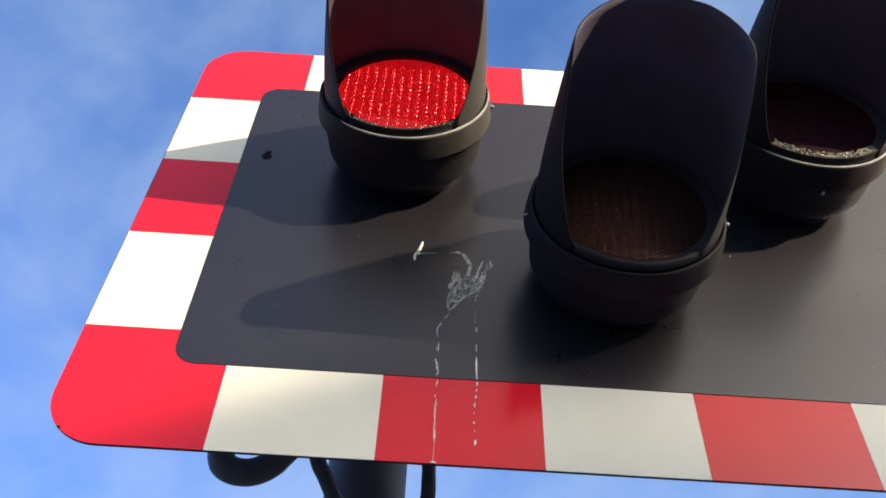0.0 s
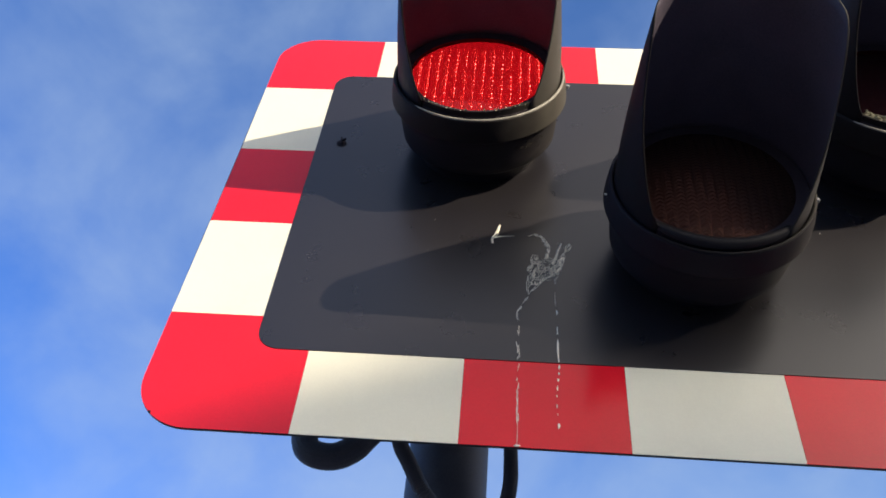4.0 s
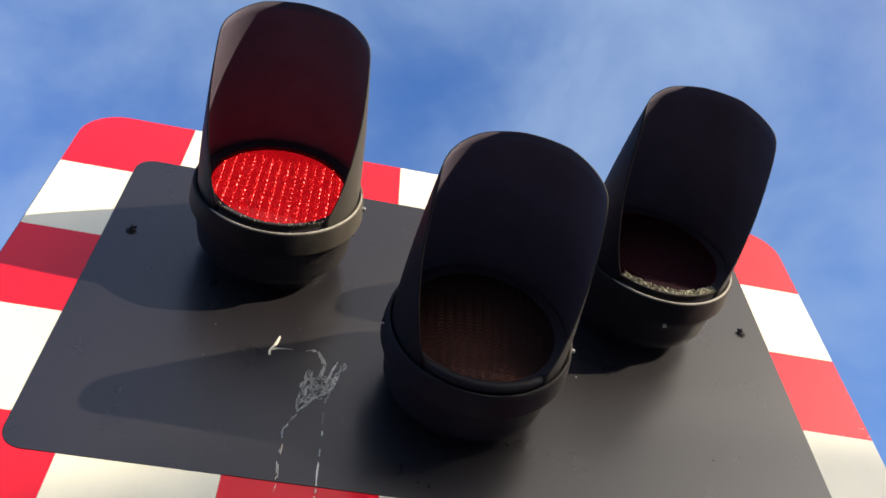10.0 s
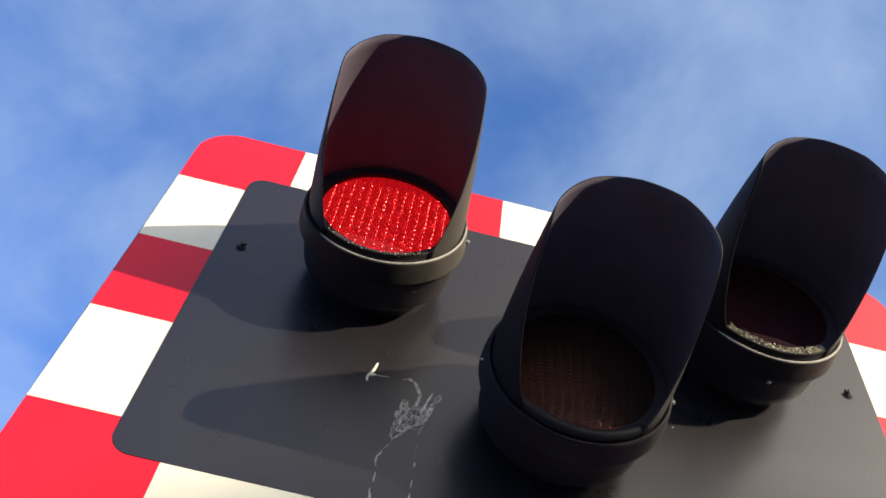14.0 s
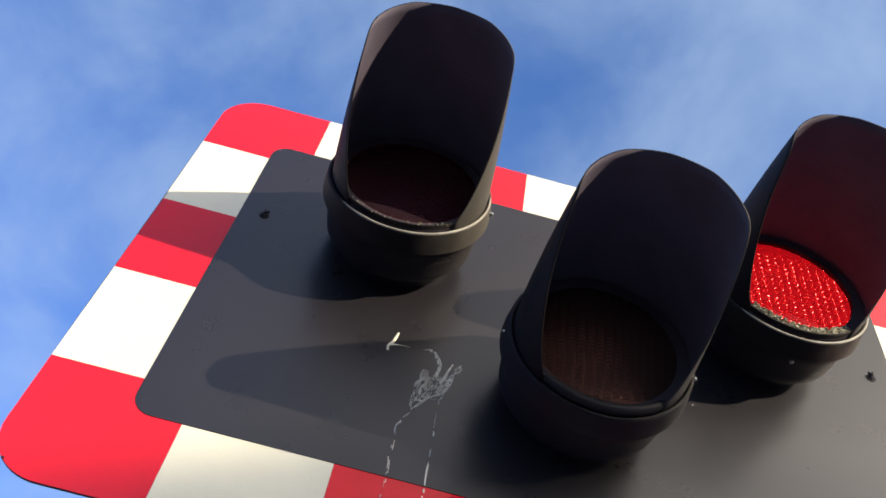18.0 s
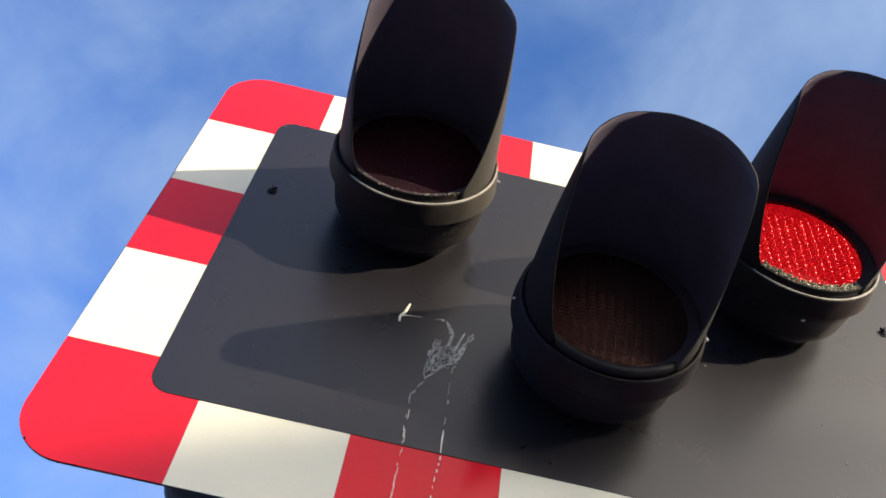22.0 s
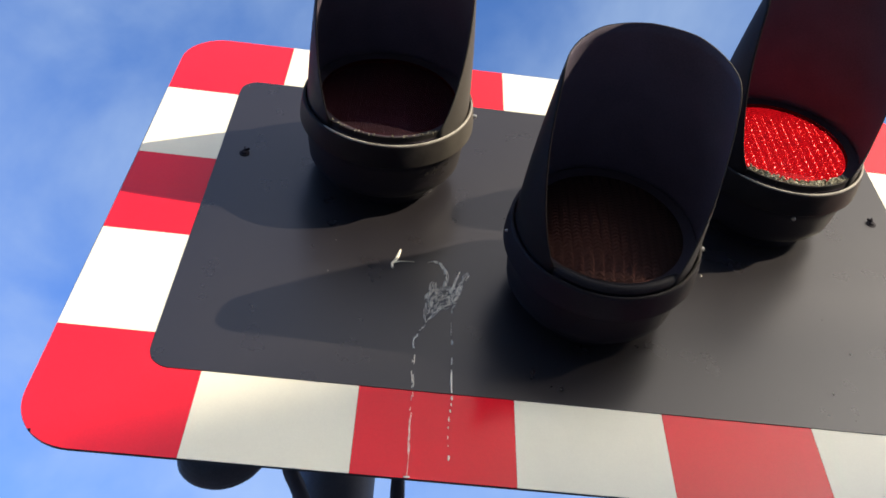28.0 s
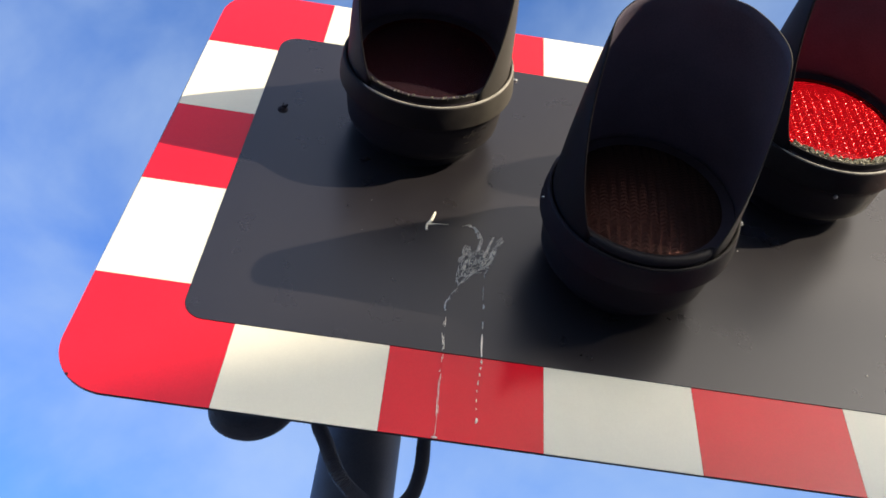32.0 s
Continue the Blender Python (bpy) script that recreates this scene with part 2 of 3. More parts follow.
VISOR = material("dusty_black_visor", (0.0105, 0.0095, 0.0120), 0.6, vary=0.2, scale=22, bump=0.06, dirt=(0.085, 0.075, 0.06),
                 dirt_scale=9, dirt_low=0.45, dirt_high=0.85, dirt_most=0.06, spec=0.12, sunlit_fade=(0.088, 0.080, 0.070))
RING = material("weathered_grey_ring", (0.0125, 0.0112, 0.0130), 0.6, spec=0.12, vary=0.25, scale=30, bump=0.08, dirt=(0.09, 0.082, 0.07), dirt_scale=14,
                dirt_low=0.45, dirt_high=0.8, dirt_most=0.09, sunlit_fade=(0.105, 0.094, 0.078), sunlit_from=0.065)
LIT_EDGE = material("sunlit_pale_edge", (0.30, 0.28, 0.24), 0.5, vary=0.35, scale=60, bump=0.1, dirt=(0.08, 0.07, 0.06), dirt_scale=30, dirt_low=0.45, dirt_high=0.7, dirt_most=0.8)
SCUFF = material("scuffed_black_plastic", (0.042, 0.038, 0.034), 0.7, vary=0.3, spec=0.1)
RUBBER = material("rolled_black_rubber", (0.014, 0.013, 0.016), 0.5, vary=0.15, scale=40, bump=0.05, spec=0.14)
SLAT_BACK = material("dark_strip_back", (0.010, 0.009, 0.010), 0.8, vary=0.2, spec=0.1)
INNER = material("matt_black_cavity", (0.058, 0.047, 0.060), 0.8, vary=0.2, spec=0.12)
CRUST = material("lichen_and_grit", (0.16, 0.15, 0.10), 0.9, vary=0.5, scale=120, bump=0.6, dirt=(0.56, 0.52, 0.40), dirt_scale=160,
                 dirt_low=0.45, dirt_high=0.65, dirt_most=0.9)
STEEL = material("dull_steel", (0.45, 0.44, 0.42), 0.4, metal=0.9, vary=0.2)
POST = material("black_post_paint", (0.145, 0.134, 0.138), 0.6, spec=0.4, vary=0.2, scale=18, bump=0.05, dirt=(0.08, 0.07, 0.06), dirt_scale=12,
                dirt_low=0.5, dirt_high=0.8, dirt_most=0.5)
CONDUIT = material("black_corrugated_plastic", (0.105, 0.096, 0.102), 0.6, spec=0.35, vary=0.2, scale=40)
DROPPING = material("dried_dropping", (0.90, 0.84, 0.71), 0.8, vary=0.2, scale=200, bump=0.1)
DROPPING_THICK = material("dried_dropping_thick", (0.75, 0.70, 0.55), 0.75, vary=0.2, scale=200, bump=0.4)
GROUND = material("ground_tarmac", (0.175, 0.172, 0.178), 1.0, spec=0.0, vary=0.25, scale=2.0, bump=0.5, dirt=(0.22, 0.215, 0.21), dirt_scale=0.3)
RENDERED = material("shade_wall_render", (0.45, 0.40, 0.32), 0.9, vary=0.1, scale=3.0, bump=0.3)
LENS_RED = lens_material("red_lens_glass", (1.0, 0.055, 0.060), (0.062, 0.034, 0.046), 0.7, 0.3, 0.2, (1.0, 0.3, 0.3))
LENS_AMBER = lens_material("amber_lens_glass", (0.7, 0.16, 0.06), (0.042, 0.024, 0.020), 0.08, 0.22, 0.27, (1.0, 0.30, 0.2))
GLOW = glow_material("lamp_glow", (1.0, 0.13, 0.24), 0.84, 0.45, 260)
GLOW_DIM = glow_material("lamp_glow_dim", (1.0, 0.13, 0.24), 0.22, 0.4, 230)
GLOW_SPOT = glow_material("lamp_glow_spot", (1.0, 1.0, 0.6), 6.0, 0.8, 150)
GLOW_DOT = glow_material("lamp_glow_dot", (1.0, 1.0, 0.72), 42.0, 0.5, 90)


# ---------------------------------------------------------------- mesh helpers
def part(name, bm, mat, parent=None, label="", smooth=False):
    me = bpy.data.meshes.new(name)
    bmesh.ops.recalc_face_normals(bm, faces=bm.faces)
    if smooth:
        for f in bm.faces:
            f.smooth = True
    bm.to_mesh(me)
    bm.free()
    for one in mat if isinstance(mat, (list, tuple)) else (mat,):
        me.materials.append(one)
    ob = new(name, me)
    ob.parent = parent
    if label:
        tagged(ob, label)
    return ob


def prism(bm, outline, y0, y1):
    """A flat plate with the outline (x, z), from y0 (back) to y1 (front, towards -y)."""
    back = [bm.verts.new((x, y0, z)) for x, z in outline]
    front = [bm.verts.new((x, y1, z)) for x, z in outline]
    bm.faces.new(front)
    bm.faces.new(back[::-1])
    n = len(outline)
    for i in range(n):
        bm.faces.new((front[i], back[i], back[(i + 1) % n], front[(i + 1) % n]))


def rounded(x0, z0, x1, z1, r, n=10):
    out = []
    for cx, cz, a0 in ((x1 - r, z1 - r, 0), (x0 + r, z1 - r, 90), (x0 + r, z0 + r, 180), (x1 - r, z0 + r, 270)):
        for i in range(n + 1):
            a = radians(a0 + 90 * i / n)
            out.append((cx + r * math.cos(a), cz + r * math.sin(a)))
    return out


def lathe(bm, profile, n=64, closed=False):
    """Turns a profile of (radius, y) about the y axis."""
    rings = []
    for r, y in profile:
        rings.append([bm.verts.new((r * math.sin(2 * math.pi * i / n), y, r * math.cos(2 * math.pi * i / n))) for i in range(n)])
    pairs = list(zip(rings, rings[1:]))
    if closed:
        pairs.append((rings[-1], rings[0]))
    for a, b in pairs:
        for i in range(n):
            bm.faces.new((a[i], a[(i + 1) % n], b[(i + 1) % n], b[i]))
    return rings


def box(bm, x0, y0, z0, x1, y1, z1, bevel=0.0):
    made = bmesh.ops.create_cube(bm, size=1, matrix=Matrix.LocRotScale(((x0 + x1) / 2, (y0 + y1) / 2, (z0 + z1) / 2), None, (x1 - x0, y1 - y0, z1 - z0)))
    if bevel:
        bmesh.ops.bevel(bm, geom=list({e for v in made["verts"] for e in v.link_edges}), offset=bevel, segments=2, affect="EDGES")


# ---------------------------------------------------------------- setting
Z0 = 2.45  # height of the grey panel's lower edge


def build_ground():
    bm = bmesh.new()
    bmesh.ops.create_circle(bm, cap_ends=True, radius=2400, segments=64)
    tagged(part("ground", bm, GROUND), "worn grey tarmac paving around the crossing", "ground", kind="structure")


SLAT_WIDE = 0.0149


def build_shade_wall():
    """Unseen wall added sunwards; its close slats half shade the board's lowest part."""
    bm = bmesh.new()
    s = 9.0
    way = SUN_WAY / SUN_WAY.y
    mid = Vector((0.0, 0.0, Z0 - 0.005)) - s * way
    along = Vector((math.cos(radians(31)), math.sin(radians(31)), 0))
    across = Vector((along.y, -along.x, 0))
    # sloping crest, shaped to the shade's edge: (along the wall, height over its middle)
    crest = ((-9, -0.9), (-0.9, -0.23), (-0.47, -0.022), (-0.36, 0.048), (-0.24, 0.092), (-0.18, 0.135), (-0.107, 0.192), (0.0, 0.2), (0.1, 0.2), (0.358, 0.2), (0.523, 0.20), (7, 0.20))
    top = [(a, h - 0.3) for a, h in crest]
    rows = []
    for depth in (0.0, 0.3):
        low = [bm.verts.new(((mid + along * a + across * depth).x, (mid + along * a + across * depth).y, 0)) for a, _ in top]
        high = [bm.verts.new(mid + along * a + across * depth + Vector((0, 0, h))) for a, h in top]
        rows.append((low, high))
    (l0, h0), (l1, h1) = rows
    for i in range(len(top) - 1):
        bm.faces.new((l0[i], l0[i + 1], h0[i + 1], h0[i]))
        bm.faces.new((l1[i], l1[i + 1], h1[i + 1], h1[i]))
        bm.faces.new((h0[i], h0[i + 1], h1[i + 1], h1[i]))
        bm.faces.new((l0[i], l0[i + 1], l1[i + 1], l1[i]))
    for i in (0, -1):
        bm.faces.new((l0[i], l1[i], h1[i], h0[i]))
    wall = tagged(part("added_shade_wall", bm, RENDERED), "unseen cream wall with a slatted screen, added to shade the board", "wall", kind="structure")
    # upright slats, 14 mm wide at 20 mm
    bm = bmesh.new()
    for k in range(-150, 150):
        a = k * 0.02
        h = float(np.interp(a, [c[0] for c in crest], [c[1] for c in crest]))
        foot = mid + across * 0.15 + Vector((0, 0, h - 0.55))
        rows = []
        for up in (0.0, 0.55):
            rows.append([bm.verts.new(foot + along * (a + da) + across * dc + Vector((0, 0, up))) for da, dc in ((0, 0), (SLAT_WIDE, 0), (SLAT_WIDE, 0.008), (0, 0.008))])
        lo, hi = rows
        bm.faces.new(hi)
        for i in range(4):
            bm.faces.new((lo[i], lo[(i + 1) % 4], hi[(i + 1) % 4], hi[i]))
    tagged(part("added_shade_slats", bm, RENDERED, wall, "close upright slats added to half shade the board"), kind="stuff")


build_ground()
build_shade_wall()

# ---------------------------------------------------------------- the board
HALF, HIGH = 0.597, 0.679  # half width and height of the grey panel
SIDE, LOW, TOP = 0.129, 0.1332, 0.134  # width of the chequered border


def flared(p):
    """The plate is not quite square: its left edge runs out a little towards the foot."""
    x, z = p
    return (x - 0.0042 * max(0.0, min(1.0, (0.42 - z) / 0.5)) if x < -HALF - 0.02 else x, z)


def build_board():
    board = tagged(new("signal_backboard"), "dark grey signal backboard with red and white chequered border", "signal board")
    board.location = (0, 0, Z0)
    x0, x1, z0, z1 = -HALF - SIDE, HALF + SIDE, -LOW, HIGH + TOP
    bm = bmesh.new()
    prism(bm, [flared(p) for p in rounded(x0, z0, x1, z1, 0.078, 14)], 0.0032, 0.0)
    part("backing_plate", bm, PLATE, board, "thin black-edged metal backing plate")
    bm = bmesh.new()
    prism(bm, rounded(-HALF, 0, HALF, HIGH, 0.032, 10), -0.0002, -0.0024)
    part("grey_panel", bm, PANEL, board, "matt dark grey centre panel with rounded corners")
    left = [0.0576, 0.2522, 0.4404, 0.6326]
    right = [0.042, 0.238, 0.424, 0.6154]
    low = [-0.5229, -0.3149, -0.1061, 0.0975, 0.309, 0.5229]
    top = [-0.5229, -0.3149, -0.1033, 0.105, 0.313, 0.5229]
    e = 0.0002  # bare hairline between two pieces
    lap = 0.012  # the sheeting runs on under the panel's rim

    def piece(outline, mat):
        bm = bmesh.new()
        prism(bm, [flared(p) for p in outline], 0.0002, -0.0012)
        part("red_stripe" if mat is RED else "white_stripe", bm, mat, board)

    for i in range(3):
        mat = WHITE if i % 2 == 0 else RED
        piece([(x0 + 0.0004, left[i] + e), (-HALF + lap, left[i] + e), (-HALF + lap, left[i + 1] - e), (x0 + 0.0004, left[i + 1] - e)], mat)
        piece([(HALF - lap, right[i] + e), (x1 - 0.0004, right[i] + e), (x1 - 0.0004, right[i + 1] - e), (HALF - lap, right[i + 1] - e)], mat)
    for i in range(5):
        mat = WHITE if i % 2 == 0 else RED
        piece([(low[i] + e, z0 + 0.0004), (low[i + 1] - e, z0 + 0.0004), (low[i + 1] - e, lap), (low[i] + e, lap)], mat)
        piece([(top[i] + e, HIGH - lap), (top[i + 1] - e, HIGH - lap), (top[i + 1] - e, z1 - 0.0004), (top[i] + e, z1 - 0.0004)], mat)
    r = 0.0776

    def corner(sx, sz, xe, ze, zs, xi, zi):
        """The L-shaped red piece at a corner: outer edges xe, ze; it ends at zs up the side and at xi along the foot."""
        pts = []
        cx, cz = xe - sx * r, ze - sz * r
        for k in range(15):
            a = radians(90 * k / 14)
            pts.append((cx + sx * r * math.cos(a), cz + sz * r * math.sin(a)))
        ix, iz = xe - sx * (SIDE + 0.036), zi
        pts = [(xe, zs)] + pts + [(xi, ze), (xi, iz), (ix, iz), (ix, zs)]
        piece(pts, RED)

    corner(-1, -1, x0 + 0.0004, z0 + 0.0004, left[0] - e, low[0] - e, 0.034)
    corner(1, -1, x1 - 0.0004, z0 + 0.0004, right[0] - e, low[5] + e, 0.034)
    corner(-1, 1, x0 + 0.0004, z1 - 0.0004, left[3] + e, top[0] - e, HIGH - 0.034)
    corner(1, 1, x1 - 0.0004, z1 - 0.0004, right[3] + e, top[5] + e, HIGH - 0.034)
    for x, z, turn in ((-0.555, 0.463, 20), (0.552, 0.458, -15)):
        bm = bmesh.new()
        lathe(bm, [(0.0, -0.0024), (0.0085, -0.0024), (0.0085, -0.0036), (0.0055, -0.0042), (0.0050, -0.0060), (0.0036, -0.0068), (0.0, -0.0070)], 16)
        bolt = part("bolt", bm, BLACK, board, "black bolt with washer")
        bolt.location = (x, 0, z)
        for lean in (-24, 24):
            bm = bmesh.new()
            box(bm, -0.0011, -0.0095, 0.001, 0.0011, -0.0055, 0.0105, 0.0004)
            prong = part("prong", bm, BLACK, bolt)
            prong.rotation_euler = (0, radians(turn + lean), 0)
    bm = bmesh.new()
    lathe(bm, [(0.0, -0.0030), (0.0013, -0.0028), (0.0019, -0.0020), (0.0019, 0.0), (0.0, 0.0)], 12)
    rivet = part("rivet", bm, BLACK, board, "black rivet at the edge")
    rivet.location = (-0.7040, 0, -0.1120)
    # two channels behind that carry the plate on the post
    for z in (0.16, 0.52):
        bm = bmesh.new()
        box(bm, -0.52, 0.0047, z - 0.02, 0.5, 0.03, z + 0.02, 0.003)
        part("rear_channel", bm, STEEL, board, "galvanised channel behind the plate")
    return board


build_board()

# ---------------------------------------------------------------- lamp heads
RING_Y, RING_R, LENS_R = -0.1456, 0.141, 0.1093
VISOR_LONG, VISOR_R0, VISOR_R1, DROOP, GAP = 0.2824, 0.1298, 0.1068, 0.0203, 40.0


def visor_mesh():
    """A cut-away hood: a full half tube at the front, its lower edges running back to the ring."""
    bm = bmesh.new()
    edge, steps, ways, thick = 180 - GAP, 72, 16, 0.0019

    # how far the hood reaches at an angle from its crown: its lower edge sweeps back to the ring
    angles = (0, 35, 66, 82, 90, 96, 105, 115, 125, 133, 140)
    reaches = (1.0, 0.99, 0.9455, 0.923, 0.9007, 0.845, 0.645, 0.455, 0.275, 0.14, 0.05)

    def long_at(a):
        near = [float(np.interp(a + d, angles, reaches)) for d in (-3, -1.5, 0, 1.5, 3)]
        return VISOR_LONG * sum(near) / 5

    skins = []
    for inset in (0.0, thick):
        rows = []
        for i in range(steps + 1):
            a = -edge + 2 * edge * i / steps
            reach, row = long_at(abs(a)), []
            for j in range(ways + 1):
                d = reach * j / ways
                r = VISOR_R0 + (VISOR_R1 - VISOR_R0) * (d / VISOR_LONG) ** 1.53 - inset
                sink = DROOP * (d / VISOR_LONG) ** 2 * max(0.0, math.cos(radians(a)))
                row.append(bm.verts.new((r * math.sin(radians(a)), RING_Y + 0.006 - d, r * math.cos(radians(a)) - sink)))
            rows.append(row)
        skins.append(rows)
    for side, rows in enumerate(skins):
        for i in range(steps):
            for j in range(ways):
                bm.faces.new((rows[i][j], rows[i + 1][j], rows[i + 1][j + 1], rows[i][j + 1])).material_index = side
    a, b = skins
    for i in range(steps):
        at = -edge + 2 * edge * (i + 0.5) / steps
        # the rim's right part takes the paler third material as a painted glint
        bm.faces.new((a[i][-1], a[i + 1][-1], b[i + 1][-1], b[i][-1])).material_index = 2 if 62 < at < 92 else 0
        bm.faces.new((a[i][0], a[i + 1][0], b[i + 1][0], b[i][0]))
    for i in (0, steps):
        for j in range(ways):
            bm.faces.new((a[i][j], a[i][j + 1], b[i][j + 1], b[i][j]))
    return bm


def lens_mesh(dome, cell_x, cell_z, relief, chevron, n=110):
    """A round moulded lens, slightly domed, with a lattice of raised pillows."""
    bm = bmesh.new()
    grid = {}
    for i in range(n + 1):
        for j in range(n + 1):
            u, v = 2 * i / n - 1, 2 * j / n - 1
            # square to disc
            x, z = u * math.sqrt(1 - v * v / 2) * LENS_R, v * math.sqrt(1 - u * u / 2) * LENS_R
            rr = (x * x + z * z) / LENS_R**2
            zz = z + chevron * abs((x / cell_x) % 1 - 0.5) * cell_z
            h = abs(math.sin(math.pi * x / cell_x)) * abs(math.sin(math.pi * zz / cell_z))
            grid[i, j] = bm.verts.new((x, -dome * (1 - rr) - relief * h * (rr < 0.96), z))
    for i in range(n):
        for j in range(n):
            bm.faces.new((grid[i, j], grid[i + 1, j], grid[i + 1, j + 1], grid[i, j + 1]))
    return bm


def crust_mesh(seed, amount):
    """Grit and lichen lying along the lower lip of the ring."""
    rng = random.Random(seed)
    bm = bmesh.new()
    for k in range(amount):
        a = radians(180 + rng.uniform(-41, 41))
        r = rng.uniform(0.1115, 0.1250) if amount > 100 else rng.uniform(0.1225, 0.1268)
        s = rng.uniform(0.0006, 0.0023) if amount > 100 else rng.uniform(0.0005, 0.0015)
        y = rng.uniform(-0.1530, -0.1570) if amount > 100 else rng.uniform(-0.1550, -0.1590)
        bmesh.ops.create_icosphere(bm, subdivisions=1, radius=s, matrix=Matrix.LocRotScale((r * math.sin(a), y, r * math.cos(a) + 0.0), Euler((rng.gauss(0, 0.4), rng.random() * 6 if amount < 100 else a + rng.gauss(0, 0.3), 0)), (1.8, 1.3, 0.55)))
    return bm


SLATS = 16
SLAT_W = 2 * 0.118 / SLATS
SLAT_Y = -0.1395


def arc_tube(bm, radius, y, thick, start, end, taper=8):
    """A round bead along part of a circle about the y axis, drawn out thin at both ends."""
    turns = []
    for i in range(49):
        q = -1 + 2 * i / 48
        a, w = radians(start + (end - start) * i / 48), thick * (1 - abs(q) ** taper) ** 0.5 + 0.0003
        turns.append([bm.verts.new(((radius + w * math.cos(k)) * math.sin(a), y + w * math.sin(k), (radius + w * math.cos(k)) * math.cos(a)))
                      for k in (2 * math.pi * k / 14 for k in range(14))])
    for one, two in zip(turns, turns[1:]):
        for k in range(14):
            bm.faces.new((one[k], one[(k + 1) % 14], two[(k + 1) % 14], two[k]))
    bm.faces.new(turns[0])
    bm.faces.new(turns[-1])


def slat_mesh(half):
    """One upright strip of the lamp array: lit face with small bright emitters towards -y, matt black back."""
    bm = bmesh.new()
    w = SLAT_W / 2 - 0.00005
    prism(bm, [(-w, -half), (w, -half), (w, half), (-w, half)], 0.0012, -0.0002)
    for f in bm.faces:
        f.material_index = 0
    # the lit face in chevrons, bright and dimmer by turns
    pitch, rise, rng = 0.0062, 0.0045, random.Random(int(half * 1e5))
    count = int(2 * (half + rise) / pitch) + 2
    for k in range(count):
        z0 = -half - rise + k * pitch
        for cut, height, mat in ((0.0, 0.56, 1), (0.56, 0.44, 4)):
            lo, hi = z0 + cut * pitch, z0 + (cut + height) * pitch
            for side in (-1, 1):
                corners = [(0, lo), (side * w, lo + rise), (side * w, hi + rise), (0, hi)]
                corners = [(x, min(max(z, -half), half)) for x, z in corners]
                if max(z for _, z in corners) - min(z for _, z in corners) < 1e-4:
                    continue
                bm.faces.new([bm.verts.new((x, -0.0006, z)) for x, z in corners]).material_index = mat
    # an emitter at every second chevron, fainter glints on its arms
    step = 2 * pitch
    for col, shift, size, mat in ((0, 0.0, 0.00085, 2), (-0.5, 0.3 * step, 0.0004, 3), (0.5, 0.3 * step, 0.0004, 3), (0, 0.5 * step, 0.0006, 3), (-0.9, 0.8 * step, 0.0004, 3), (-0.45, 0.7 * step, 0.0004, 3)):
        for k in range(-14, 15):
            z = k * step + shift + rng.gauss(0, 0.0003)
            s = size * rng.uniform(0.55, 1.2)
            if not -half + 0.003 < z < min(half - 0.003, 0.086):
                continue
            at = Vector((col * w + rng.gauss(0, 0.0002), -0.0007, z))
            ring = [bm.verts.new(at + Vector((s * math.cos(q * math.pi / 3), 0, s * math.sin(q * math.pi / 3)))) for q in range(6)]
            tip = bm.verts.new(at + Vector((0, -0.35 * s, 0)))
            for q in range(6):
                bm.faces.new((ring[q], ring[(q + 1) % 6], tip)).material_index = mat
    return bm


